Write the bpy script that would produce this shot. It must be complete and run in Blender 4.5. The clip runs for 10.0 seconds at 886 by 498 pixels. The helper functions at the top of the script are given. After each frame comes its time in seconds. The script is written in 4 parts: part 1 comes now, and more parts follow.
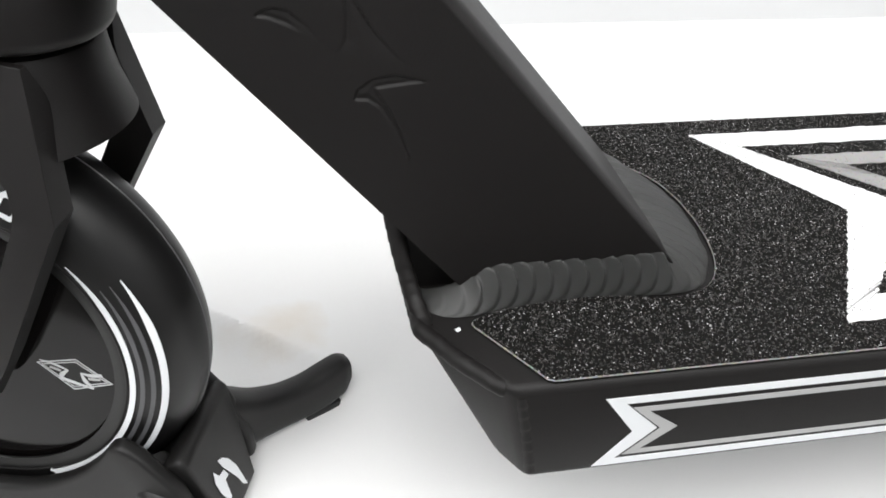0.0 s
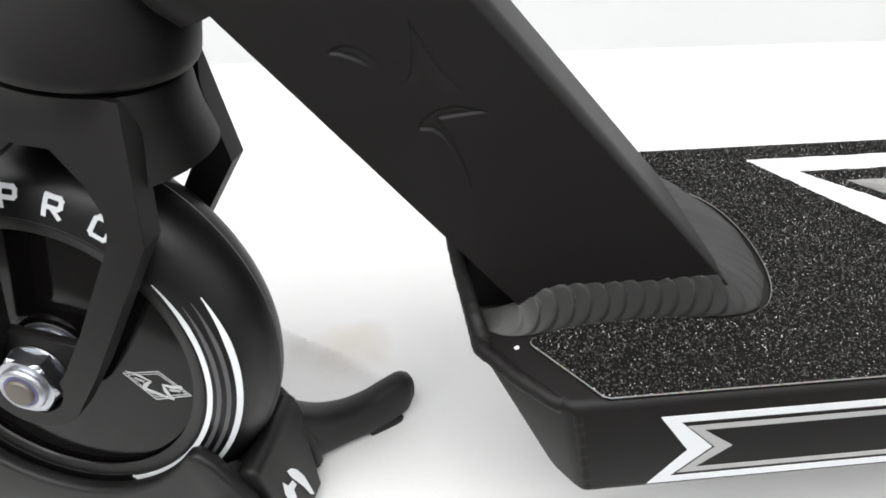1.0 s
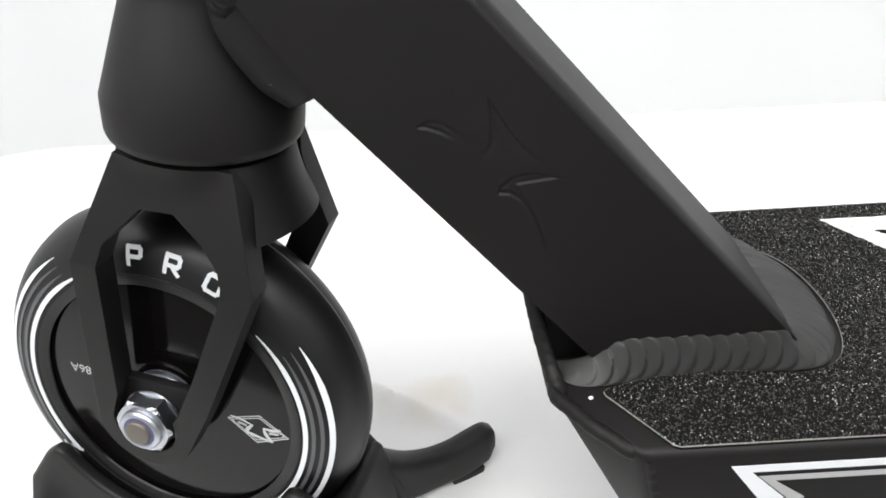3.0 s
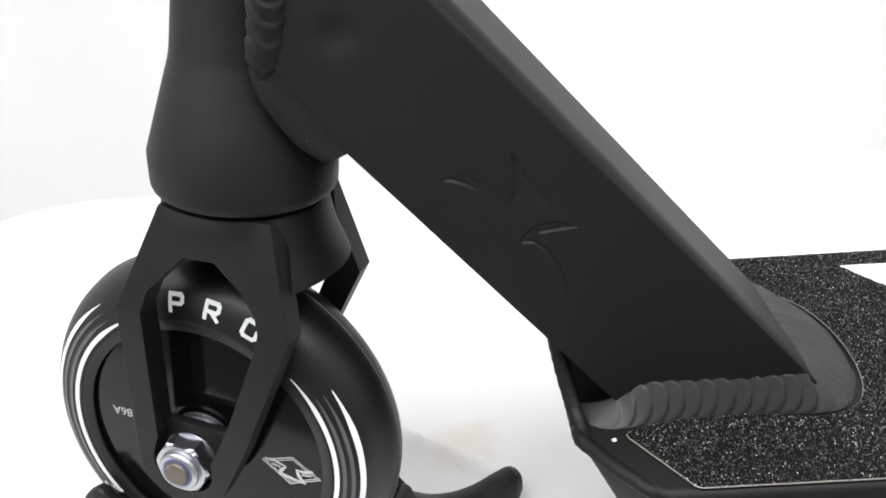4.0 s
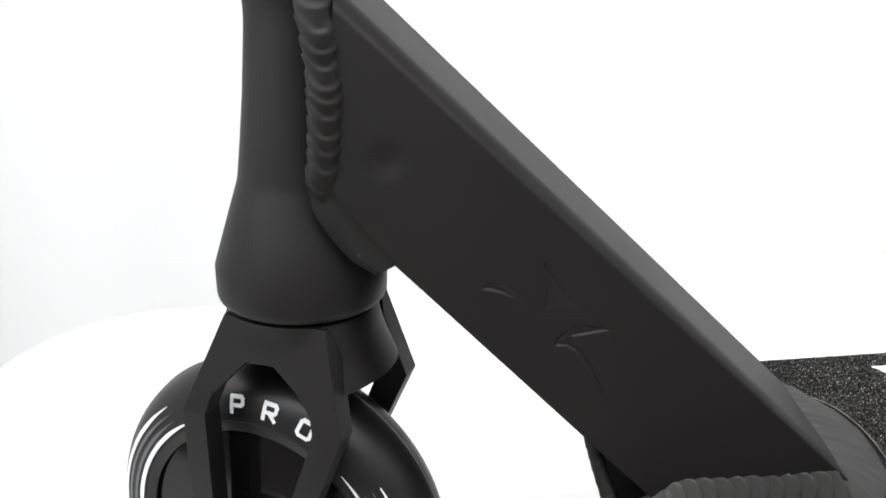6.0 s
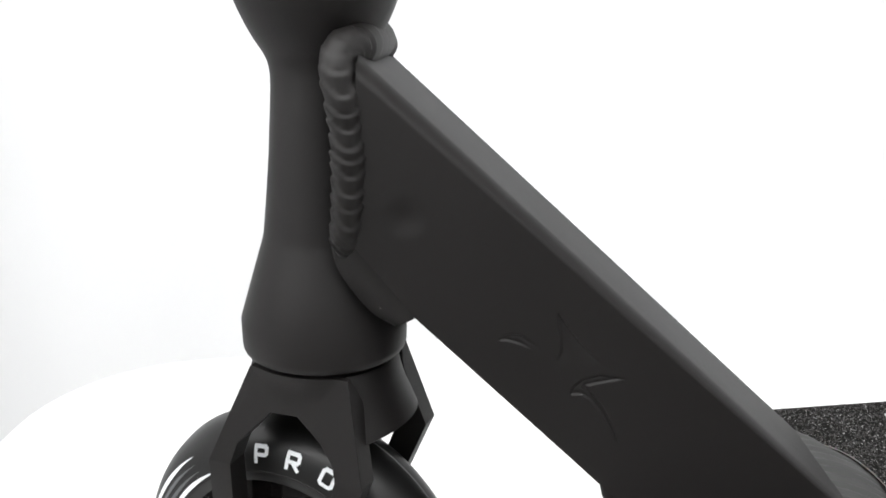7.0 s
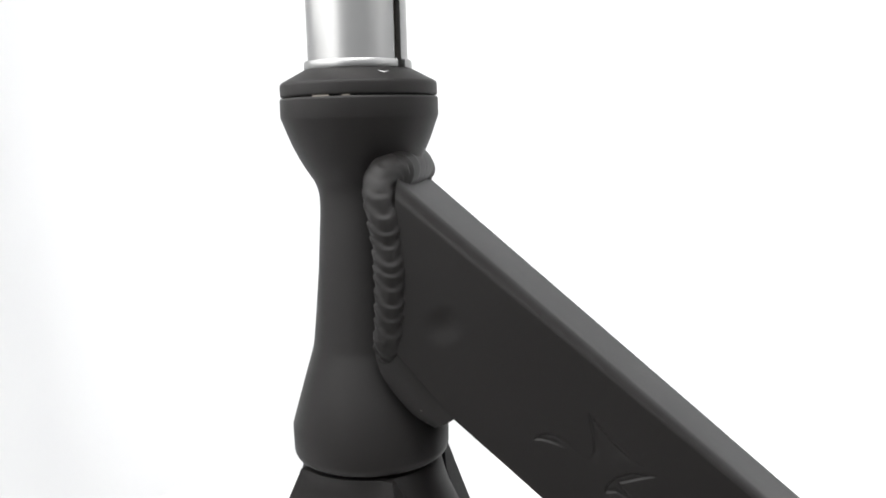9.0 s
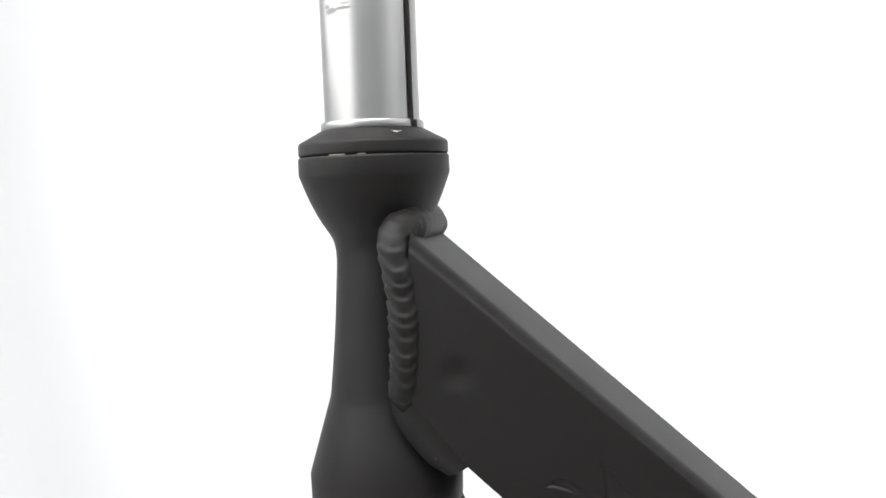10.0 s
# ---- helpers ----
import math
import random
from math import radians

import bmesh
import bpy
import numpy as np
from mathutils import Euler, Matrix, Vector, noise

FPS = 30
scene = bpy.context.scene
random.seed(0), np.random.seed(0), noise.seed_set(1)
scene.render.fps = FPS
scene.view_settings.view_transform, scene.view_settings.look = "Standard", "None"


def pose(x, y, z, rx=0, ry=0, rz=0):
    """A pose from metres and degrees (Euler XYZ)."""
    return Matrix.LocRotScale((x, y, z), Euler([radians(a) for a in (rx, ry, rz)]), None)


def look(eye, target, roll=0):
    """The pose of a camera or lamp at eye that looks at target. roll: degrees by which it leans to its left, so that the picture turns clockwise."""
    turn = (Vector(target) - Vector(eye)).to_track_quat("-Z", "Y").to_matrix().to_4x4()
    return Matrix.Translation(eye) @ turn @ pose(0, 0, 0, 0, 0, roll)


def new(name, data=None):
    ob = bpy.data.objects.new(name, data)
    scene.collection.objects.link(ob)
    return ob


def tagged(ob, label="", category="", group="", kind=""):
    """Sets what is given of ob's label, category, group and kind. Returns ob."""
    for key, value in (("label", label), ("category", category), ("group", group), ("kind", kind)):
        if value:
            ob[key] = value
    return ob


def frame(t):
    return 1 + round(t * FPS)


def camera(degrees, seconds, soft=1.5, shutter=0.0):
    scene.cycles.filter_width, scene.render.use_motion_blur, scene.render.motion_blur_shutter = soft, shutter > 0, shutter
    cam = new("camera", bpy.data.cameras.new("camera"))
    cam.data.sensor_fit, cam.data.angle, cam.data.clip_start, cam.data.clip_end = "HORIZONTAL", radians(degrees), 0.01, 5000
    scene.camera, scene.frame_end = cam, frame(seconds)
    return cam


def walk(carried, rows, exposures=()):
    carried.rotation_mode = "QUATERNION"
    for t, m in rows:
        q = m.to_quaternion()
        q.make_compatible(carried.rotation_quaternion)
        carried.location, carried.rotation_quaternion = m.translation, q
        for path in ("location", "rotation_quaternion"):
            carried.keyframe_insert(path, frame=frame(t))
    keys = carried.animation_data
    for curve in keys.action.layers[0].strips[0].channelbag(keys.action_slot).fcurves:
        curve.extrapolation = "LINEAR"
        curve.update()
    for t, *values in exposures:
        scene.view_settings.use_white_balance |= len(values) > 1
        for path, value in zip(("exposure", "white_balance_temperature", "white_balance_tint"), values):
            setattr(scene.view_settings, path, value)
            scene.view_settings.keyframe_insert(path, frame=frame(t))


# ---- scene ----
cam = camera(55.42, 10.0, soft=1.75)
PATH = [
    (0, (0.0482, -0.1945, 0.2302), (0.1004, 0.0425, 0.0538), 3.33),
    (0.5, (0.0474, -0.1988, 0.2331), (0.0887, 0.0425, 0.0598), 1.94),
    (1, (0.0470, -0.2031, 0.2356), (0.0780, 0.0421, 0.0655), 0.61),
    (1.5, (0.0465, -0.2076, 0.2388), (0.0689, 0.0416, 0.0734), -0.49),
    (2, (0.0465, -0.2111, 0.2409), (0.0605, 0.0412, 0.0791), -1.53),
    (2.5, (0.0466, -0.2145, 0.2428), (0.0545, 0.0406, 0.0850), -2.26),
    (4, (0.0474, -0.2280, 0.2495), (0.0407, 0.0392, 0.1133), -4.08),
    (4.5, (0.0477, -0.2323, 0.2521), (0.0374, 0.0388, 0.1240), -4.53),
    (5, (0.0485, -0.2376, 0.2538), (0.0341, 0.0376, 0.1353), -5.03),
    (5.5, (0.0496, -0.2428, 0.2554), (0.0314, 0.0363, 0.1469), -5.50),
    (7, (0.0495, -0.2562, 0.2618), (0.0255, 0.0311, 0.1790), -6.40),
    (7.5, (0.0511, -0.2620, 0.2632), (0.0227, 0.0278, 0.1911), -6.97),
    (8, (0.0537, -0.2661, 0.2635), (0.0206, 0.0255, 0.2011), -7.38),
    (8.5, (0.0556, -0.2716, 0.2630), (0.0189, 0.0217, 0.2119), -7.93),
    (9, (0.0571, -0.2764, 0.2623), (0.0182, 0.0185, 0.2229), -8.27),
    (9.5, (0.0585, -0.2815, 0.2618), (0.0173, 0.0143, 0.2332), -8.66),
    (10, (0.0593, -0.2859, 0.2611), (0.0176, 0.0107, 0.2429), -8.92),
]
walk(cam, [(t, look(eye, target, roll)) for t, eye, target, roll in PATH],
     exposures=[(0, 0.07), (2.5, 0.12), (5.0, 0.2), (7.0, 0.24), (8.5, 0.29), (10, 0.32)])


# ---- world, light and exposure ----
world = bpy.data.worlds.new("room_light")
scene.world = world
world.use_nodes = True
wn = world.node_tree.nodes
wn["Background"].inputs["Color"].default_value = (0.97, 0.985, 1.0, 1)
wn["Background"].inputs["Strength"].default_value = 0.60


def area_lamp(name, eye, target, sx, sy, watts, colour):
    d = bpy.data.lights.new(name, "AREA")
    d.shape, d.size, d.size_y, d.energy, d.color = "RECTANGLE", sx, sy, watts, colour
    ob = new(name, d)
    ob.matrix_world = look(eye, target)
    return ob


# the soft panels of the white photo tent: roof and both ends
area_lamp("tent_lamp_top", (0.10, -0.42, 0.92), (0.10, -0.32, 0.0), 1.0, 1.1, 15.0, (1.0, 0.995, 0.99))
area_lamp("tent_lamp_left", (-0.29, -0.17, 0.40), (0.3, -0.10, 0.1), 0.55, 0.7, 2.8, (1.0, 0.995, 0.99))
area_lamp("tent_lamp_right", (0.78, -0.08, 0.45), (0.0, 0.0, 0.1), 0.7, 0.7, 1.3, (1.0, 0.995, 0.99))


# ---- materials ----
def mat(name, colour, rough=0.5, metal=0.0, grain=0.0, grain_scale=900.0, blotch=0.15, blotch_scale=25.0,
        bump=0.0, bump_scale=1500.0, spec=0.5, rough_var=0.0):
    m = bpy.data.materials.new(name)
    m.use_nodes = True
    nt = m.node_tree
    b = nt.nodes["Principled BSDF"]
    b.inputs["Roughness"].default_value, b.inputs["Metallic"].default_value = rough, metal
    b.inputs["Specular IOR Level"].default_value = spec
    tc = nt.nodes.new("ShaderNodeTexCoord")
    n1, n2 = nt.nodes.new("ShaderNodeTexNoise"), nt.nodes.new("ShaderNodeTexNoise")
    n1.inputs["Scale"].default_value, n2.inputs["Scale"].default_value = blotch_scale, grain_scale
    n1.inputs["Detail"].default_value, n2.inputs["Detail"].default_value = 5, 3
    for n in (n1, n2):
        nt.links.new(tc.outputs["Object"], n.inputs["Vector"])
    mix = nt.nodes.new("ShaderNodeMix")
    mix.data_type = "RGBA"
    mix.inputs["A"].default_value = (*[c * (1 - blotch) for c in colour], 1)
    mix.inputs["B"].default_value = (*[min(1, c * (1 + blotch)) for c in colour], 1)
    nt.links.new(n1.outputs["Fac"], mix.inputs["Factor"])
    mix2 = nt.nodes.new("ShaderNodeMix")
    mix2.data_type, mix2.blend_type = "RGBA", "OVERLAY"
    mix2.inputs["Factor"].default_value = grain
    nt.links.new(mix.outputs["Result"], mix2.inputs["A"])
    nt.links.new(n2.outputs["Color"], mix2.inputs["B"])
    nt.links.new(mix2.outputs["Result"], b.inputs["Base Color"])
    if rough_var:
        mr = nt.nodes.new("ShaderNodeMapRange")
        mr.inputs["To Min"].default_value, mr.inputs["To Max"].default_value = rough - rough_var, rough + rough_var
        nt.links.new(n1.outputs["Fac"], mr.inputs["Value"])
        nt.links.new(mr.outputs["Result"], b.inputs["Roughness"])
    if bump:
        n3 = nt.nodes.new("ShaderNodeTexNoise")
        n3.inputs["Scale"].default_value, n3.inputs["Detail"].default_value = bump_scale, 3
        nt.links.new(tc.outputs["Object"], n3.inputs["Vector"])
        bp = nt.nodes.new("ShaderNodeBump")
        bp.inputs["Strength"].default_value, bp.inputs["Distance"].default_value = bump, 0.0004
        nt.links.new(n3.outputs["Fac"], bp.inputs["Height"])
        nt.links.new(bp.outputs["Normal"], b.inputs["Normal"])
    return m


BLACK = mat("matte_black_coating", (0.0058, 0.0050, 0.0048), 0.53, spec=0.29, grain=0.15, bump=0.12, bump_scale=2600, rough_var=0.05)
WELD = mat("black_coated_weld", (0.0185, 0.0188, 0.0178), 0.46, spec=0.45, grain=0.15, bump=0.15, bump_scale=2200, rough_var=0.05)
for m in (BLACK, WELD):
    nt = m.node_tree
    pb = nt.nodes["Principled BSDF"]
    tc, vo = nt.nodes.new("ShaderNodeTexCoord"), nt.nodes.new("ShaderNodeTexVoronoi")
    vo.inputs["Scale"].default_value = 95
    sp, lt, gt, mu, mx = (nt.nodes.new(k) for k in ("ShaderNodeSeparateColor", "ShaderNodeMath", "ShaderNodeMath", "ShaderNodeMath", "ShaderNodeMix"))
    lt.operation, lt.inputs[1].default_value = "LESS_THAN", 0.03
    gt.operation, gt.inputs[1].default_value = "GREATER_THAN", 0.93
    mu.operation = "MULTIPLY"
    mx.data_type = "RGBA"
    mx.inputs["B"].default_value = (0.16, 0.15, 0.145, 1)
    nt.links.new(tc.outputs["Object"], vo.inputs["Vector"])
    nt.links.new(vo.outputs["Distance"], lt.inputs[0])
    nt.links.new(vo.outputs["Color"], sp.inputs["Color"])
    nt.links.new(sp.outputs["Red"], gt.inputs[0])
    nt.links.new(lt.outputs["Value"], mu.inputs[0])
    nt.links.new(gt.outputs["Value"], mu.inputs[1])
    nt.links.new(mu.outputs["Value"], mx.inputs["Factor"])
    nt.links.new(pb.inputs["Base Color"].links[0].from_socket, mx.inputs["A"])
    nt.links.new(mx.outputs["Result"], pb.inputs["Base Color"])
DARK = mat("dark_gap", (0.008, 0.008, 0.008), 0.7)
TYRE = mat("black_urethane", (0.0052, 0.0051, 0.0050), 0.38, spec=0.36, grain=0.1, bump=0.08, bump_scale=1800, rough_var=0.06)
HUB = mat("gloss_black_anodised", (0.0038, 0.0033, 0.0032), 0.10, blotch=0.25, spec=0.22, rough_var=0.03)
PLASTIC = mat("textured_black_plastic", (0.006, 0.0057, 0.0055), 0.48, spec=0.36, grain=0.2, bump=0.15, bump_scale=2600, rough_var=0.06)
GRIP = mat("black_grip_tape", (0.006, 0.0056, 0.0052), 0.85, grain=0.5, grain_scale=1400, bump=1.0, bump_scale=1300, spec=0.12)
GRIT = mat("grip_grit", (0.020, 0.019, 0.018), 0.32, spec=0.6)
GRIT_PALE = mat("grip_pale_grit", (0.10, 0.090, 0.082), 0.4, spec=0.6)
GLINT = mat("grip_glint", (0.68, 0.68, 0.68), 0.2, spec=1.0)
GRIP_EDGE = mat("cut_grip_edge", (0.27, 0.26, 0.25), 0.8, grain=0.6, bump=0.8)
GWHITE = mat("white_printed_grip", (0.80, 0.80, 0.80), 0.7, grain=0.1, bump=0.9, bump_scale=1300, blotch=0.04)
GGREY = mat("grey_printed_grip", (0.30, 0.295, 0.29), 0.7, grain=0.2, bump=0.9, bump_scale=1300, blotch=0.06)
WHITE = mat("white_print", (0.78, 0.80, 0.82), 0.4, blotch=0.05)
GREY = mat("grey_print", (0.42, 0.42, 0.42), 0.4, blotch=0.08)
DGREY = mat("dark_grey_print", (0.085, 0.085, 0.09), 0.4, blotch=0.1)
PALE = mat("pale_print", (0.55, 0.56, 0.57), 0.45, blotch=0.08)
ALU = mat("turned_aluminium", (0.31, 0.31, 0.308), 0.31, metal=1.0, blotch=0.08, rough_var=0.06)
CHROME = mat("zinc_plated_steel", (0.44, 0.455, 0.485), 0.30, metal=1.0, blotch=0.1, rough_var=0.05)
BOLT = mat("dull_steel", (0.16, 0.145, 0.125), 0.5, metal=0.7, blotch=0.2)
NYLON = mat("nylon_insert", (0.10, 0.10, 0.22), 0.5)
CLOTH = mat("white_tent_cloth", (0.86, 0.86, 0.855), 0.9, grain=0.03, grain_scale=600, blotch=0.02, blotch_scale=6, bump=0.15, bump_scale=1200, spec=0.2)
UNSEEN_GROUND = mat("unseen_grey_ground", (0.16, 0.155, 0.15), 0.7, grain=0.1, blotch=0.2, blotch_scale=8, bump=0.1, spec=0.3)
# the same white cloth, its colour darkened so the walls come out dimmer
WALL_CLOTH = mat("dimmed_tent_cloth", (0.700, 0.705, 0.711), 0.9, grain=0.03, grain_scale=600, blotch=0.02, blotch_scale=4, bump=0.15, bump_scale=1200, spec=0.2)

# brushed lines round the aluminium sleeve
nt = ALU.node_tree
tc, mp = nt.nodes.new("ShaderNodeTexCoord"), nt.nodes.new("ShaderNodeMapping")
mp.inputs["Scale"].default_value = (0.4, 0.4, 60.0)
nz = nt.nodes.new("ShaderNodeTexNoise")
nz.inputs["Scale"].default_value, nz.inputs["Detail"].default_value = 60, 4
bp = nt.nodes.new("ShaderNodeBump")
bp.inputs["Strength"].default_value, bp.inputs["Distance"].default_value = 0.06, 0.0003
nt.links.new(tc.outputs["Object"], mp.inputs["Vector"])
nt.links.new(mp.outputs["Vector"], nz.inputs["Vector"])
nt.links.new(nz.outputs["Fac"], bp.inputs["Height"])
nt.links.new(bp.outputs["Normal"], nt.nodes["Principled BSDF"].inputs["Normal"])

# pale brown dirt along the cloth floor's fold, with beige cast shade painted in
CLOTH_FLOOR = CLOTH.copy()
CLOTH_FLOOR.name = "white_cloth_floor"
nt = CLOTH_FLOOR.node_tree
pb = nt.nodes["Principled BSDF"]
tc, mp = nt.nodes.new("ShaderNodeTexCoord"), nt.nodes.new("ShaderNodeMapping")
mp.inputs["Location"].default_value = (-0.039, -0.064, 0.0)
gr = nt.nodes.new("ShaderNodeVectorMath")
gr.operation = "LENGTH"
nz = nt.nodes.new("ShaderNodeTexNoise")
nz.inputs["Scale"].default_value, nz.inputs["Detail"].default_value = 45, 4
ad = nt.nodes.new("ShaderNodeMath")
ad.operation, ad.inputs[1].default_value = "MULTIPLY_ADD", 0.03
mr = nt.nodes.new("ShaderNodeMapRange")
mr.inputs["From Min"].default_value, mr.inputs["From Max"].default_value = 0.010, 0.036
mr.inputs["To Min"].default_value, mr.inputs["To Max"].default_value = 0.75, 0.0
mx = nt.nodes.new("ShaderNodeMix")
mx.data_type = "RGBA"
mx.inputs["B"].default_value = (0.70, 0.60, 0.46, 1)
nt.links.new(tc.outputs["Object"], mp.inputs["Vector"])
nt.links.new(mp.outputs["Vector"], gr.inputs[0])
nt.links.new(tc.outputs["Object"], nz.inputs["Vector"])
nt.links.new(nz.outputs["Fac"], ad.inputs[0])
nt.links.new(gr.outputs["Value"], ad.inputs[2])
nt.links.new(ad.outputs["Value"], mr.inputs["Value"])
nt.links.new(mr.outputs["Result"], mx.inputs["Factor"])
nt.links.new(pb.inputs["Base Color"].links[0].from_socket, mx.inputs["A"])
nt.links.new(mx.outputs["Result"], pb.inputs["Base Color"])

TUBE = BLACK.copy()
TUBE.name = "matte_black_dented_coating"
nt = TUBE.node_tree
tc, mp = nt.nodes.new("ShaderNodeTexCoord"), nt.nodes.new("ShaderNodeMapping")
mp.inputs["Location"].default_value = (-0.0212, 0.0298, -0.1161)
ln = nt.nodes.new("ShaderNodeVectorMath")
ln.operation = "LENGTH"
mr = nt.nodes.new("ShaderNodeMapRange")
mr.interpolation_type = "SMOOTHSTEP"
mr.inputs["From Min"].default_value, mr.inputs["From Max"].default_value = 0.0, 0.0070
mr.inputs["To Min"].default_value, mr.inputs["To Max"].default_value = 0.0, 1.0
dent = nt.nodes.new("ShaderNodeBump")
dent.inputs["Strength"].default_value, dent.inputs["Distance"].default_value = 1.0, 0.0008
fine = [n for n in nt.nodes if n.bl_idname == "ShaderNodeBump" and n != dent][0]
nt.links.new(tc.outputs["Object"], mp.inputs["Vector"])
nt.links.new(mp.outputs["Vector"], ln.inputs[0])
nt.links.new(ln.outputs["Value"], mr.inputs["Value"])
nt.links.new(mr.outputs["Result"], dent.inputs["Height"])
nt.links.new(dent.outputs["Normal"], fine.inputs["Normal"])

# ---- helpers for building ----
MM = 0.001
FLOOR = 0.09  # height of the deck top over the cloth


def part(name, bm, material, parent=None, label="", smooth=True, angle=40.0):
    bmesh.ops.remove_doubles(bm, verts=bm.verts, dist=1e-6)
    bmesh.ops.recalc_face_normals(bm, faces=bm.faces)
    me = bpy.data.meshes.new(name)
    for f in bm.faces:
        f.smooth = smooth
    for e in bm.edges:
        if len(e.link_faces) == 2 and e.calc_face_angle(0.0) > radians(angle):
            e.smooth = False
    bm.to_mesh(me)
    bm.free()
    me.materials.append(material)
    ob = new(name, me)
    if parent is not None:
        ob.parent = parent
    if label:
        tagged(ob, label)
    return ob


def empty(name, label="", category="", m=None):
    ob = new(name)
    ob.empty_display_size = 0.02
    if m is not None:
        ob.matrix_world = m
    return tagged(ob, label, category)


def lathe(profile, steps=96, start=0.0, end=2 * math.pi, closed=False):
    """Profile of (r, z) in mm, turned round z."""
    bm = bmesh.new()
    full = abs(end - start - 2 * math.pi) < 1e-6
    n = steps if full else steps + 1
    rings = []
    for k in range(n):
        a = start + (end - start) * k / steps
        rings.append([bm.verts.new((r * MM * math.cos(a), r * MM * math.sin(a), z * MM)) for r, z in profile])
    for k in range(steps):
        p, q = rings[k], rings[(k + 1) % n]
        m = len(profile)
        for i in range(m if closed else m - 1):
            j = (i + 1) % m
            bm.faces.new((p[i], q[i], q[j], p[j]))
    if closed and not full:
        bm.faces.new(rings[0])
        bm.faces.new(list(reversed(rings[-1])))
    return bm


def rounded(profile, radius, n=4):
    """Rounds the inner corners of a polyline."""
    out = [profile[0]]
    for a, b, c in zip(profile, profile[1:], profile[2:]):
        va, vc = Vector(a) - Vector(b), Vector(c) - Vector(b)
        ra = min(radius, va.length * 0.45, vc.length * 0.45)
        p, q = Vector(b) + va.normalized() * ra, Vector(b) + vc.normalized() * ra
        for k in range(n + 1):
            t = k / n
            out.append(tuple((1 - t) ** 2 * p + 2 * t * (1 - t) * Vector(b) + t * t * q))
    return out + [profile[-1]]


def prism(loop, y0, y1, bevel=0.0, segs=2, holes=(), cuts=()):
    """A polygon of (x, z) in mm between two y."""
    bm = bmesh.new()
    edges = []
    for lp in (loop, *holes):
        vs = [bm.verts.new((x * MM, y0 * MM, z * MM)) for x, z in lp]
        edges += [bm.edges.new((vs[i], vs[(i + 1) % len(vs)])) for i in range(len(vs))]
    if holes:
        bmesh.ops.triangle_fill(bm, use_beauty=True, edges=edges)
    else:
        bm.faces.new(bm.verts)
    for z in cuts:
        bmesh.ops.bisect_plane(bm, geom=bm.verts[:] + bm.edges[:] + bm.faces[:], plane_co=(0, 0, z * MM), plane_no=(0, 0, 1))
    ret = bmesh.ops.extrude_face_region(bm, geom=bm.faces[:])
    for v in ret["geom"]:
        if isinstance(v, bmesh.types.BMVert):
            v.co.y = y1 * MM
    bmesh.ops.recalc_face_normals(bm, faces=bm.faces)
    if bevel:
        es = [e for e in bm.edges if len(e.link_faces) == 2 and e.calc_face_angle(0) > radians(35)]
        bmesh.ops.bevel(bm, geom=es, offset=bevel * MM, segments=segs, profile=0.5, affect="EDGES", clamp_overlap=True)
    return bm


def slab(loop, z0, z1, holes=()):
    """A polygon of (x, y) in mm between two heights."""
    bm = bmesh.new()
    edges = []
    for lp in (loop, *holes):
        vs = [bm.verts.new((x * MM, y * MM, z0 * MM)) for x, y in lp]
        edges += [bm.edges.new((vs[i], vs[(i + 1) % len(vs)])) for i in range(len(vs))]
    bmesh.ops.triangle_fill(bm, use_beauty=True, edges=edges)
    ret = bmesh.ops.extrude_face_region(bm, geom=bm.faces[:])
    for v in ret["geom"]:
        if isinstance(v, bmesh.types.BMVert):
            v.co.z = z1 * MM
    return bm


def lap_height(ph):
    """Slow rise and sudden fall of one lap of a weld, about zero."""
    return ph / 0.9 - 0.5 if ph < 0.9 else 0.5 - (ph - 0.9) / 0.1


def sweep(points, radius, sides=10, ripple=0.0, pitch=4.0, flat=1.0, bow=0.45, calm=None, swell=None):
    """A round bead of mm along a polyline, rippled like a weld."""
    bm = bmesh.new()
    pts = [Vector(p) for p in points]
    dense = [pts[0]]
    for a, b in zip(pts, pts[1:]):
        n = max(1, int((b - a).length / (0.45 if ripple else 4)))
        dense += [a.lerp(b, (k + 1) / n) for k in range(n)]
    rings, along = [], 0.0
    for i, p in enumerate(dense):
        t = (dense[min(i + 1, len(dense) - 1)] - dense[max(i - 1, 0)]).normalized()
        side = t.cross(Vector((0, 0, 1)) if abs(t.z) < 0.9 else Vector((0, 1, 0))) if i == 0 else side - t * side.dot(t)
        side.normalize()
        up = side.cross(t)
        if i:
            along += (p - dense[i - 1]).length
        ring = []
        for k in range(sides):
            a = 2 * math.pi * k / sides
            ph = (along / pitch + bow * math.sin(a) ** 2 + 0.45 * noise.noise(p * 0.12)) % 1.0
            r = radius * (swell(p) if swell else 1.0) * (1 + ripple * (calm(p) if calm else 1.0) * lap_height(ph) + (0.10 * noise.noise(p * 0.17) if calm else 0.0))
            ring.append(bm.verts.new((p + (side * math.cos(a) + up * math.sin(a) * flat) * r) * MM))
        rings.append(ring)
    for p, q in zip(rings, rings[1:]):
        for k in range(sides):
            bm.faces.new((p[k], p[(k + 1) % sides], q[(k + 1) % sides], q[k]))
    bm.faces.new(rings[0]), bm.faces.new(list(reversed(rings[-1])))
    return bm


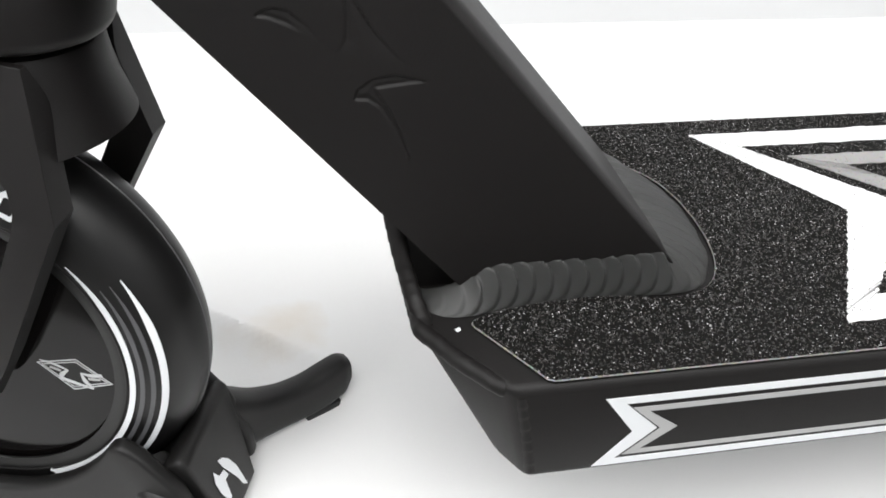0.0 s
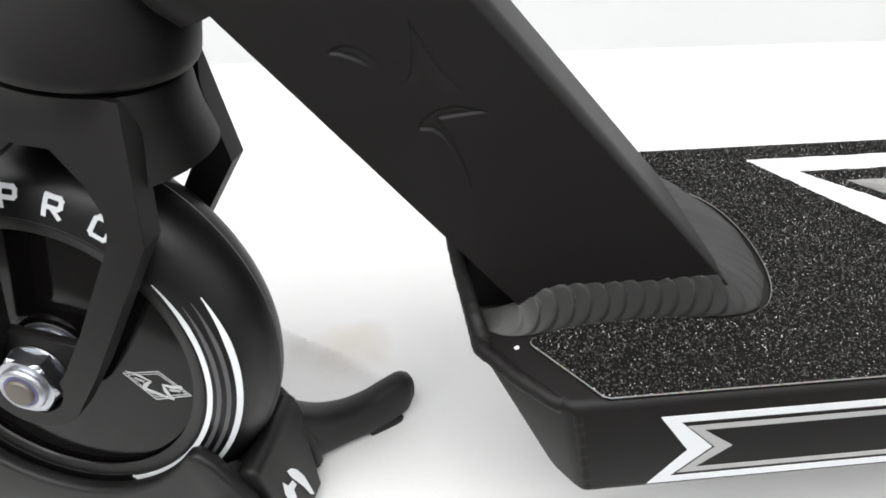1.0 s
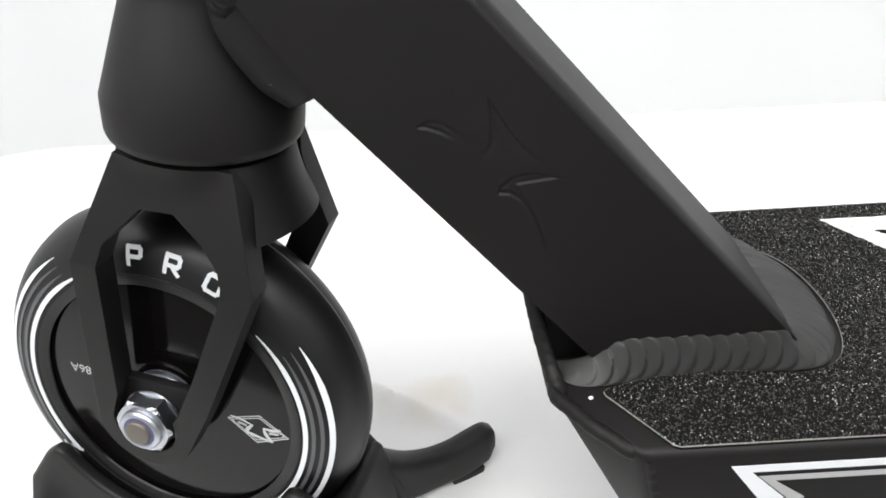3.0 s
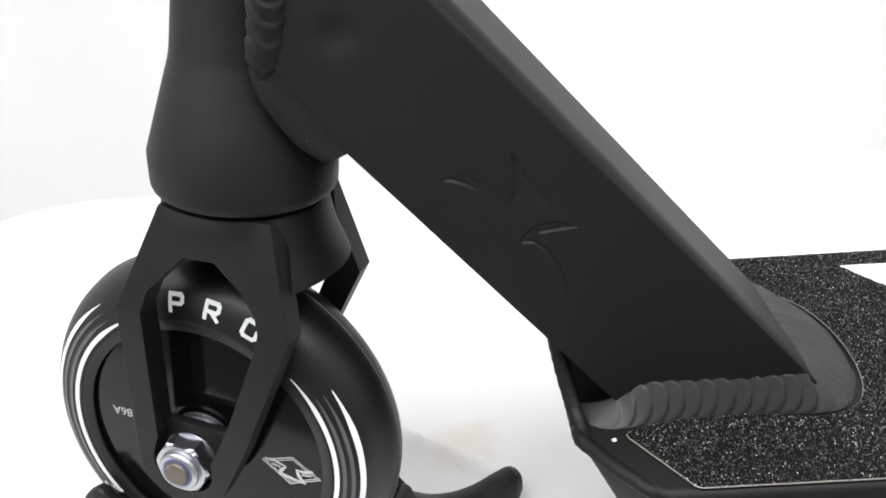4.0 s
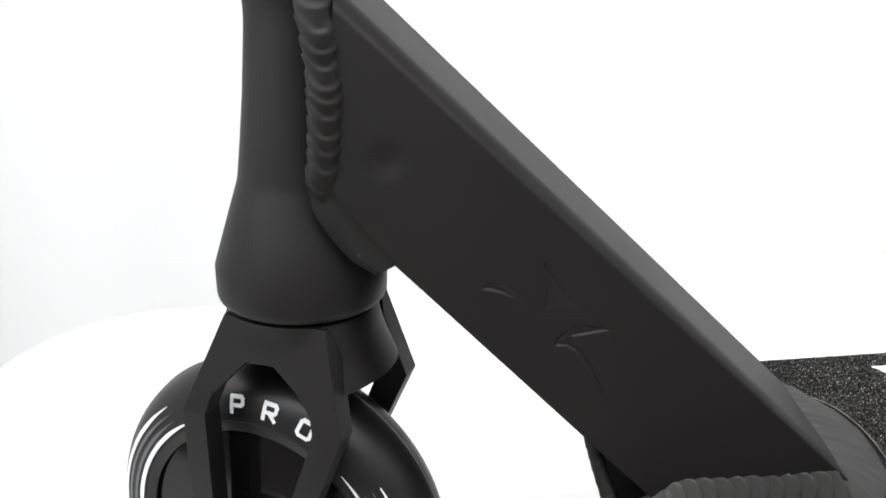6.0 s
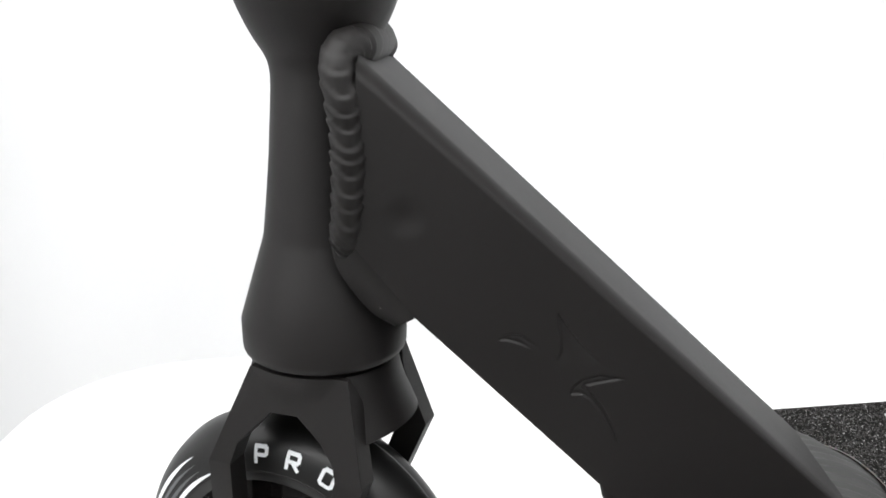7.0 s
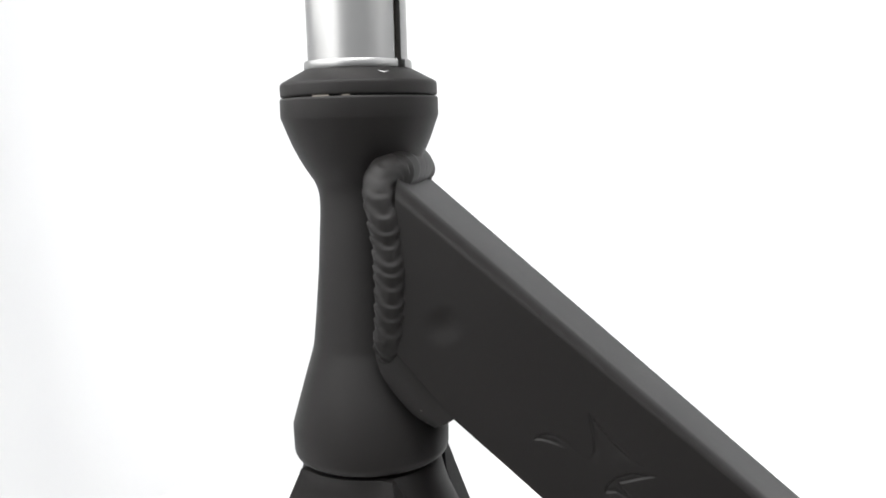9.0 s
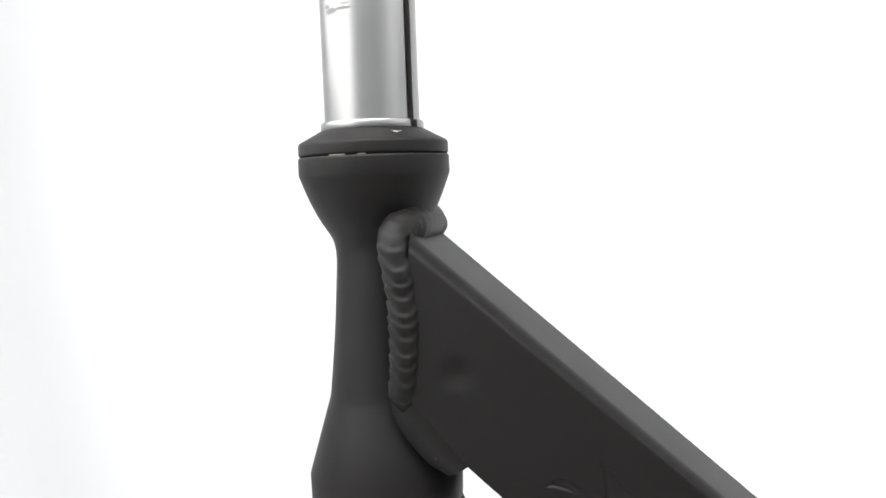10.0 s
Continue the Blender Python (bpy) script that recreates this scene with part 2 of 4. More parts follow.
def fillet_weld(stations, pitch=5.0, amp=0.16, n=16, lap=1.7):
    """A weld bead between two walls. Stations: (root, way up the wall, way along the base), in mm, the ways with their lengths."""
    bm = bmesh.new()
    dense = []
    stations = list(zip(*(smooth_line([st[k] for st in stations], 4) for k in range(3))))
    for (p, a, b), (q, c, d) in zip(stations, stations[1:]):
        p, a, b, q, c, d = (Vector(v) for v in (p, a, b, q, c, d))
        m = max(2, int((q + d - p - b).length / 0.45))
        dense += [(p.lerp(q, k / m), a.lerp(c, k / m), b.lerp(d, k / m)) for k in range(m)]
    dense.append(tuple(Vector(v) for v in stations[-1]))
    rows, along = [], 0.0
    for i, (p, a, b) in enumerate(dense):
        if i:
            o = dense[i - 1]
            along += ((p + b * 0.5) - (o[0] + o[2] * 0.5)).length
        row = []
        wob = 0.12 * noise.noise(Vector((along * 0.11, 3.1, 0)))
        for k in range(n + 1):
            f = k / n
            ang = f * math.pi / 2
            bow = 4 * f * (1 - f)
            ph = (along / pitch - lap * bow * 0.55 + wob) % 1.0
            soft = 0.4 if p.x > 146.5 else min(1.0, max(0.15, (p.x - 86) / 8))
            r = 1 + wob * 0.4 + amp * soft * bow * lap_height(ph)
            row.append(bm.verts.new((p + (a * math.cos(ang) ** 1.8 + b * math.sin(ang) ** 1.8) * r) * MM))
        rows.append(row)
    for p, q in zip(rows, rows[1:]):
        for k in range(n):
            bm.faces.new((p[k], p[k + 1], q[k + 1], q[k]))
    return bm


def arc(cx, cz, r, a0, a1, n):
    return [(cx + r * math.cos(radians(a0 + (a1 - a0) * k / n)), cz + r * math.sin(radians(a0 + (a1 - a0) * k / n))) for k in range(n + 1)]


def smooth_line(pts, n=6):
    """Catmull-Rom through the points."""
    p = [Vector(q) for q in pts]
    p = [2 * p[0] - p[1]] + p + [2 * p[-1] - p[-2]]
    out = []
    for a, b, c, d in zip(p, p[1:], p[2:], p[3:]):
        for k in range(n):
            t = k / n
            out.append(tuple(0.5 * (2 * b + (c - a) * t + (2 * a - 5 * b + 4 * c - d) * t * t + (3 * b - a - 3 * c + d) * t ** 3)))
    return out + [tuple(p[-2])]


def text_mesh(body, size, thick):
    cu = bpy.data.curves.new("letter", "FONT")
    cu.body, cu.size, cu.extrude, cu.align_x, cu.align_y = body, size * MM, thick * MM, "CENTER", "CENTER"
    ob = new("letter", cu)
    bpy.context.view_layer.update()
    me = bpy.data.meshes.new_from_object(ob.evaluated_get(bpy.context.evaluated_depsgraph_get()))
    bm = bmesh.new()
    bm.from_mesh(me)
    bpy.data.objects.remove(ob)
    bpy.data.curves.remove(cu)
    return bm


# ---- the white photo tent ----
def tent_floor():
    bm = bmesh.new()
    x0, x1, y0, y1, nx, ny = -0.335, 0.83, -0.105, 0.40, 440, 210
    grid = []
    for j in range(ny + 1):
        row = []
        for i in range(nx + 1):
            x, y = x0 + (x1 - x0) * i / nx, y0 + (y1 - y0) * j / ny
            z = 0.0012 * noise.noise(Vector((x * 9, y * 9, 1.7)))
            # shallow creases between the stand and the deck's nose
            near_ = math.exp(-((x - 0.075) / 0.05) ** 2 - ((y - 0.05) / 0.06) ** 2)
            z += 0.0035 * near_ * noise.noise(Vector((x * 38 + y * 9, y * 16, 4.2)))
            # a soft fold that runs behind the wheel stand
            d = (y - 0.0575) * 0.806 + (x - 0.034) * 0.591
            u = (x - 0.034) * 0.806 - (y - 0.0575) * 0.591
            fade = max(0.0, 1 - ((u + 0.012) / 0.062) ** 2)
            z += 0.011 * fade * (math.exp(d / 0.009) if d < 0 else math.exp(-d / 0.017))
            z *= min(1.0, max(0.0, (math.hypot(x + 0.03, y - 0.01) - 0.06) / 0.012))
            row.append(bm.verts.new((x, y, z)))
        grid.append(row)
    for j in range(ny):
        for i in range(nx):
            bm.faces.new((grid[j][i], grid[j][i + 1], grid[j + 1][i + 1], grid[j + 1][i]))
    ret = bmesh.ops.extrude_face_region(bm, geom=bm.faces[:])
    for v in ret["geom"]:
        if isinstance(v, bmesh.types.BMVert):
            v.co.z = -0.012
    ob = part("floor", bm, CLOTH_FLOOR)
    return tagged(ob, "white cloth floor of a photo tent, lightly creased", "floor", kind="structure")


def tent_wall():
    """One cloth sheet round three sides, with round corners, soft waves and thickness."""
    path = [(-0.322, -1.0)] + [(-0.322 + 0.10 * (1 - math.cos(a)), 0.285 + 0.10 * math.sin(a)) for a in [radians(9 * k) for k in range(11)]]
    path += [(0.71 + 0.10 * math.sin(a), 0.285 + 0.10 * math.cos(a)) for a in [radians(9 * k) for k in range(11)]] + [(0.81, -1.0)]
    dense = []
    for p, q in zip(path, path[1:]):
        p, q = Vector(p), Vector(q)
        n = max(1, int((q - p).length / 0.02))
        dense += [p.lerp(q, k / n) for k in range(n)]
    dense.append(Vector(path[-1]))
    bm = bmesh.new()
    inner, outer = [], []
    for i, p in enumerate(dense):
        t = (dense[min(i + 1, len(dense) - 1)] - dense[max(i - 1, 0)]).normalized()
        out = Vector((-t.y, t.x))
        a, b = [], []
        for j in range(41):
            z = -0.012 + 0.972 * j / 40
            w = 0.004 * noise.noise(Vector((p.x * 5, p.y * 5, z * 5)))
            a.append(bm.verts.new((p.x + out.x * w, p.y + out.y * w, z)))
            b.append(bm.verts.new((p.x + out.x * (w + 0.006), p.y + out.y * (w + 0.006), z)))
        inner.append(a), outer.append(b)
    for g in (inner, outer):
        for p, q in zip(g, g[1:]):
            for k in range(40):
                bm.faces.new((p[k], p[k + 1], q[k + 1], q[k]))
    for p, q in ((0, 40),):
        for k in range(len(dense) - 1):
            for e in (p, q):
                bm.faces.new((inner[k][e], inner[k + 1][e], outer[k + 1][e], outer[k][e]))
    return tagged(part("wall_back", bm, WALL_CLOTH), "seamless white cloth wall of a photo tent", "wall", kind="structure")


tent_floor()
tent_wall()
# unseen dim ground, added so upright faces reflect dark beyond the cloth's front edge
table = bmesh.new()
bmesh.ops.create_cube(table, size=1.0, matrix=Matrix.LocRotScale((0.245, -0.32, -0.0265), None, (1.5, 1.6, 0.025)))
tagged(part("ground", table, UNSEEN_GROUND, smooth=False), "unseen dull grey ground under the photo tent, added to darken reflections", "table", kind="structure")
roof = bmesh.new()
bmesh.ops.create_cube(roof, size=1.0, matrix=Matrix.LocRotScale((0.245, -0.30, 0.96), None, (1.18, 1.42, 0.012)))
tagged(part("ceiling", roof, CLOTH, smooth=False), "white cloth roof of a photo tent", "ceiling", kind="structure")

# ---- the scooter ----
scooter = empty("scooter", "black stunt scooter without handlebar, front wheel held in a stand", "scooter", Matrix.Translation((0, 0, FLOOR)))
TUBE_Y, DECK_Y = 29.8, 62.0
TILT = math.atan(0.1202)
HEAD = Matrix.Translation((-0.0126, 0, 0.0803)) @ Matrix.Rotation(TILT, 4, "Y")
STEER = HEAD @ Matrix.Rotation(radians(-18.2), 4, "Z")


def placed(bm, m):
    bmesh.ops.transform(bm, matrix=m, verts=bm.verts)
    return bm


# deck
def deck_body():
    top = [(76.5, -37), (95.5, -DECK_Y), (520, -DECK_Y), (520, DECK_Y), (95.5, DECK_Y), (76.5, 37)]
    low = [(96.8, -52), (102, -DECK_Y), (520, -DECK_Y), (520, DECK_Y), (102, DECK_Y), (96.8, 52)]
    bm = bmesh.new()
    t = [bm.verts.new((x * MM, y * MM, 0)) for x, y in top]
    b = [bm.verts.new((x * MM, y * MM, -32.8 * MM)) for x, y in low]
    bm.faces.new(t), bm.faces.new(list(reversed(b)))
    for i in range(6):
        j = (i + 1) % 6
        bm.faces.new((t[j], t[i], b[i], b[j]))
    bmesh.ops.bevel(bm, geom=bm.edges[:], offset=0.0028, segments=4, profile=0.5, affect="EDGES")
    return bm


deck = part("deck", deck_body(), BLACK, scooter, "black coated aluminium deck with welded nose", angle=50)
deck.location.y = -0.001

CUT = [(92.6, -41.6), (91.3, -39.6), (91.4, -37.9), (94.2, -36.3), (101.6, -34.3), (117.6, -32.3), (133, -33.0), (144.8, -35.0), (153.4, -34.0), (160.3, -29.6), (164.9, -21.5), (167.4, -11), (168.2, 0)]
CUT = smooth_line(CUT, 3)
outline = [(103.6, -58.4), (104.5, -59.9), (106.2, -60.7), (519, -60.7), (519, 60.7), (106.2, 60.7), (104.5, 59.9), (103.6, 58.4)]
outline += [(x, -y) for x, y in CUT] + list(reversed(CUT[:-1]))
part("grip_tape", slab(outline, -0.2, 1.1), GRIP, deck, "coarse black grip tape with a cut-out round the tube", smooth=False)
part("grip_edge", sweep([(x, y, 0.75) for x, y in reversed(CUT)] + [(103.6, -58.4, 0.75), (104.5, -59.9, 0.75), (106.2, -60.7, 0.75), (519, -60.7, 0.75)], 0.24, 6, 0.9, 1.1), GRIP_EDGE, deck, "pale frayed edge of the grip tape")
part("grip_edge", sweep([(x, -y, 0.75) for x, y in reversed(CUT)] + [(103.6, 58.4, 0.75), (104.5, 59.9, 0.75), (106.2, 60.7, 0.75), (519, 60.7, 0.75)], 0.24, 6, 0.9, 1.1), GRIP_EDGE, deck, "pale frayed edge of the grip tape")


def ragged(line, step, amount, seed):
    """The line cut into short steps, each shifted a little."""
    r, out = random.Random(seed), []
    for p, q in zip(line, line[1:]):
        p, q = Vector(p), Vector(q)
        side = Vector((p.y - q.y, q.x - p.x)).normalized()
        out += [tuple(p.lerp(q, k / step) + side * r.uniform(-amount, amount)) for k in range(step)]
    return out + [line[-1]]


def ribbon(outer, inner, plane, lift, thick=0.25, rough=0.0):
    """A band between two notched outlines; plane maps (u, v, lift) to a place."""
    bm = bmesh.new()
    if rough:
        outer, inner = ragged(outer, 90, rough, 1), ragged(inner, 90, rough, 2)
    a = [bm.verts.new(Vector(plane(u, v, lift)) * MM) for u, v in outer]
    b = [bm.verts.new(Vector(plane(u, v, lift)) * MM) for u, v in inner]
    for i in range(len(a) - 1):
        bm.faces.new((a[i], a[i + 1], b[i + 1], b[i]))
    ret = bmesh.ops.extrude_face_region(bm, geom=bm.faces[:])
    shift = (Vector(plane(0, 0, lift - thick)) - Vector(plane(0, 0, lift))) * MM
    for v in ret["geom"]:
        if isinstance(v, bmesh.types.BMVert):
            v.co += shift
    return bm


def notch(x, ytop, ylow, xn, yn, xe=518):
    return [(xe, ytop), (x, ytop), (xn, yn), (x, ylow), (xe, ylow)]


def on_deck(u, v, w):
    return (u, v, w)


def on_side(u, v, w):
    return (u, -DECK_Y - w, v)


part("grip_graphic", ribbon(notch(188, 50.1, -51, 219, -1), notch(203, 40.5, -41, 240, -0.5), on_deck, 1.35, rough=0.35), GWHITE, deck, "white printed ribbon with a notched end")
part("grip_graphic", ribbon(notch(217, 32.6, -33, 247, -0.5), notch(234.5, 25, -25.5, 259, -0.5), on_deck, 1.35, rough=0.35), GGREY, deck, "grey printed ribbon inside the white one")
part("side_graphic", ribbon(notch(119.3, -5.9, -30.3, 128.3, -18.6), notch(125, -8.3, -28.1, 134.8, -18.1), on_side, 0.15), WHITE, deck, "white ribbon decal with a notched end")
part("side_graphic", ribbon(notch(127, -9.9, -27.0, 135.6, -18.3), notch(131.5, -11.7, -25.4, 140.3, -18.3), on_side, 0.15), GREY, deck, "grey ribbon decal inside the white one")

# loose-looking grains of the grip tape


def inside(x, y, loop):
    hit = False
    for (ax_, ay), (bx, by) in zip(loop, loop[1:] + loop[:1]):
        if (ay > y) != (by > y) and x < (bx - ax_) * (y - ay) / (by - ay) + ax_:
            hit = not hit
    return hit


def grains(count, size, seed):
    r = random.Random(seed)
    verts, faces = [], []
    while len(faces) < count * 4:
        x, y = r.uniform(91, 300), r.uniform(-61, 61)
        if x > 200 and r.random() < (x - 200) / 130:
            continue
        if not inside(x, y, outline):
            continue
        s, a, k = size * r.uniform(0.5, 1.4), r.uniform(0, 6.3), len(verts)
        h = s * r.uniform(0.5, 1.1)
        for q in range(3):
            verts.append(((x + s * math.cos(a + q * 2.1)) * MM, (y + s * math.sin(a + q * 2.1)) * MM, 1.0 * MM))
        verts.append(((x + r.uniform(-0.4, 0.4) * s) * MM, (y + r.uniform(-0.4, 0.4) * s) * MM, (1.05 + h) * MM))
        faces += [(k, k + 1, k + 3), (k + 1, k + 2, k + 3), (k + 2, k, k + 3), (k, k + 2, k + 1)]
    me = bpy.data.meshes.new("grit")
    me.from_pydata(verts, [], faces)
    return me


# the glint set is near-white: the tape's sparkle is put into its colour
GLIST = (("grit", 15000, 0.42, 1, GRIT), ("grit", 16000, 0.25, 3, GRIT_PALE), ("glint", 4500, 0.27, 2, GLINT))
for nm, cnt, sz, sd, mt in GLIST:
    me = grains(cnt, sz, sd)
    me.materials.append(mt)
    ob = new(nm, me)
    ob.parent = deck
    tagged(ob, "sharp grains of the grip tape", kind="stuff")

# weld round the deck's nose
part("nose_weld", sweep([(78.2, 38, -1.2), (77.6, 0, -1.2), (78.2, -37, -1.2), (86, -49, -1.6), (94, -57.8, -2.4), (98, -57, -5)], 2.3, 14, 0.09, 5.0), BLACK, deck, "rippled weld along the nose edge")
part("nose_weld", sweep([(98, 57, -5), (94, 57.8, -2.4), (86, 49, -1.6), (78.2, 38, -1.2)], 2.3, 14, 0.09, 5.0), BLACK, deck, "rippled weld along the nose edge")
for sgn in (-1, 1):
    part("corner_weld", sweep([(98.4, sgn * 60.0, -3), (101.0, sgn * 60.0, -16), (103.6, sgn * 60.0, -30)], 2.2, 14, 0.10, 4.4), BLACK, deck, "rippled weld down the nose corner")
part("paint_chip", sweep([(86.6, -39.7, 0.0), (87.6, -39.2, 0.0)], 0.55, 8), WHITE, deck, "tiny white chip in the coating")

# down tube
SIDE = [(13.4, 161.4), (154.5, 1.2), (154.5, -0.5), (94.5, -0.5), (20.5, 86.4), (5.2, 110), (6.2, 119), (9.6, 139)]


# the pressed emblem: outlines in the plane of the tube's side
EMBLEM_WING = [(43.1, 77.6), (45.0, 79.1), (47.2, 79.7), (50.3, 79.0), (54.0, 76.0), (57.3, 71.9), (59.7, 70.3), (61.1, 72.6), (61.4, 76.9), (60.8, 85.4), (63.9, 80.5), (67.2, 75.0), (72.3, 68.8), (77.5, 64.8), (80.9, 63.2),
               (72.0, 66.4), (66.0, 66.0), (60.5, 67.5), (53.4, 73.4), (49.6, 75.7), (46.2, 77.1)]
EMBLEM_HOOK = [(80.1, 62.4), (74.7, 61.9), (68.0, 61.1), (71.0, 56.5), (73.5, 51.2), (75.7, 44.8), (75.9, 40.4), (74.3, 45.4), (71.7, 51.3), (68.7, 56.4), (66.1, 58.3), (62.8, 58.6), (63.5, 61.1), (66.8, 63.7), (72.1, 64.6)]


def pressed(px, pz, loop, soft=(), depth=0.62):
    """Depth of the pressed shape at places px, pz; the walls at the soft edges slope away."""
    inside_, d_hard, d_soft = np.zeros(px.shape, bool), np.full(px.shape, 99.0), np.full(px.shape, 99.0)
    for k, ((ax, az), (bx, bz)) in enumerate(zip(loop, loop[1:] + loop[:1])):
        t = np.clip(((px - ax) * (bx - ax) + (pz - az) * (bz - az)) / ((bx - ax) ** 2 + (bz - az) ** 2), 0, 1)
        d = np.hypot(px - ax - t * (bx - ax), pz - az - t * (bz - az))
        if k in soft:
            d_soft = np.minimum(d_soft, d)
        else:
            d_hard = np.minimum(d_hard, d)
        if abs(bz - az) > 1e-9:
            inside_ ^= ((az > pz) != (bz > pz)) & (px < (bx - ax) * (pz - az) / (bz - az) + ax)
    a, b = np.clip(d_hard / 0.65, 0, 1), np.clip(d_soft / 6.0, 0, 1)
    back = np.exp(-np.maximum(0.0, d_hard - 0.6) / 1.8)
    return np.where(inside_, depth * back * a * a * (3 - 2 * a) * b * b * (3 - 2 * b), 0.0)


def tube_body():
    bm = prism(SIDE, -TUBE_Y, TUBE_Y)
    top = [e for e in bm.edges if len(e.link_faces) == 2 and abs(e.verts[0].co.y - e.verts[1].co.y) < 1e-6 and e.calc_face_angle(0) > 1.0]
    upper = [e for e in top if all(abs(v.co.z - (0.1752 - 1.126 * v.co.x)) < 0.004 and v.co.z > -0.0001 for v in e.verts)]
    near = [e for e in upper if e.verts[0].co.y < 0]
    bmesh.ops.bevel(bm, geom=near, offset=0.0078, segments=9, profile=0.5, affect="EDGES")
    # the rounding is tight at the head and wide at the foot
    for corner, grow in ((Vector((0.0134, -TUBE_Y * MM, 0.1614)), 0.6), (Vector((0.1545, -TUBE_Y * MM, 0.0012)), 1.25)):
        for v in bm.verts:
            if (v.co - corner).length < 0.0135 and v.co.z > 0.0002:
                v.co = corner + (v.co - corner) * grow
    far = [e for e in bm.edges if e.is_valid and len(e.link_faces) == 2 and all(v.co.y > 0.02 and abs(v.co.z - (0.1752 - 1.126 * v.co.x)) < 0.002 for v in e.verts) and e.calc_face_angle(0) > 1.0]
    bmesh.ops.bevel(bm, geom=far, offset=0.0045, segments=5, profile=0.5, affect="EDGES")
    # the near side becomes a frame round a fine field with the emblem pressed in
    side = max((f for f in bm.faces if all(abs(v.co.y + TUBE_Y * MM) < 1e-6 for v in f.verts)), key=lambda f: f.calc_area())
    rim = list(side.edges)
    bmesh.ops.delete(bm, geom=[side], context="FACES_ONLY")
    u, v = np.meshgrid(np.arange(-34, 24.01, 0.32), np.arange(79, 106.01, 0.32), indexing="ij")
    gx, gz = 0.664 * u + 0.748 * v, -0.748 * u + 0.664 * v
    gy = -TUBE_Y + np.maximum(pressed(gx, gz, EMBLEM_WING, soft=(14, 15, 16, 17)), pressed(gx, gz, EMBLEM_HOOK))
    n, m = u.shape
    grid = [[bm.verts.new((gx[i, j] * MM, gy[i, j] * MM, gz[i, j] * MM)) for j in range(m)] for i in range(n)]
    for i in range(n - 1):
        for j in range(m - 1):
            bm.faces.new((grid[i][j], grid[i + 1][j], grid[i + 1][j + 1], grid[i][j + 1]))
    corners = [bm.verts.new(grid[i][j].co) for i, j in ((0, 0), (-1, 0), (-1, -1), (0, -1))]
    rim += [bm.edges.new((p, q)) for p, q in zip(corners, corners[1:] + corners[:1])]
    bmesh.ops.triangle_fill(bm, use_beauty=True, edges=rim)
    return bm


tube = part("down_tube", tube_body(), TUBE, scooter, "broad black rectangular down tube", angle=50)
flat_shading = tube.modifiers.new("weighted", "WEIGHTED_NORMAL")
flat_shading.keep_sharp = True
part("nose_gusset", prism([(71.8, 25.2), (95, 0), (95, -3), (78.4, -3)], -22, 22, 2.0, 3), BLACK, tube, "black gusset plate under the tube")
for sgn in (-1, 1):
    part("gusset_weld", sweep(smooth_line([(72.4, sgn * 23.5, 25.5), (74.6, sgn * 25.0, 14), (77.0, sgn * 28.5, 4.5), (78.6, sgn * 33.0, 0.3), (79.6, sgn * 38.0, -1.4)], 5), 2.3, 14, 0.11, 4.2), BLACK, tube, "rippled weld along the gusset edge", angle=75)

# weld between tube and deck
base = [((79.0, -23.5, -1.2), (0.4, -0.6, 2.6), (-1.6, -4.0, 0.4)), ((81.5, -25.6, -1.0), (0.4, -0.8, 3.6), (-1.4, -6.4, 0.6)), ((85.5, -27.0, -0.8), (0.3, -1.0, 5.2), (-1.0, -8.0, 0.8)), ((90.5, -27.8, -0.6), (0.2, -1.1, 7.8), (-0.5, -8.6, 1))]
for x, w in ((98, 7.0), (110, 5.6), (130, 5.0), (143, 5.8)):
    base.append(((x, -TUBE_Y + 1.5, -0.5), (0, -1.3, 12), (0, -w, 1.0)))
base.append(((147, -TUBE_Y + 3, -0.5), (-2.5, -0.6, 11.2), (4, -7, 1)))
base.append(((148, -TUBE_Y + 6, -0.5), (-3.0, -0.3, 11.8), (10, -6.5, 1)))
base.append(((148, -16, -0.5), (-4.2, 0, 11.8), (16, -3.0, 1)))
base.append(((148, -8, -0.5), (-4.2, 0, 11.8), (18, -1.5, 1)))
base.append(((148, 0, -0.5), (-4.2, 0, 11.8), (18.6, 0, 1)))
mirrored = [((p[0], -p[1], p[2]), (a[0], -a[1], a[2]), (b[0], -b[1], b[2])) for p, a, b in reversed(base[:-1])]
part("base_weld", fillet_weld(base + mirrored, 4.8, 0.17), WELD, tube, "broad rippled weld round the foot of the tube", angle=75)

# head tube, turned
HEAD_PROFILE = [(15, 109.0), (25.5, 109.0), (25.8, 108.4), (25.85, 103.0), (25.1, 101.0), (22.9, 95.0), (19.6, 88.2), (15.4, 81.6), (14.4, 78.0), (14.3, 73), (15.7, 53), (17.2, 38),
                (18.5, 27.0), (19.2, 24.5), (22.2, 14.8), (26.75, -0.2), (26.6, -8.9), (25.9, -10.7), (24.6, -11.6), (15, -11.6)]
prof = HEAD_PROFILE[:3] + rounded(HEAD_PROFILE[3:16], 2.6, 5)[:-1] + rounded(HEAD_PROFILE[15:], 0.7, 3)
head = part("head_tube", placed(lathe(prof, 128), HEAD), BLACK, scooter, "waisted black head tube", angle=22)

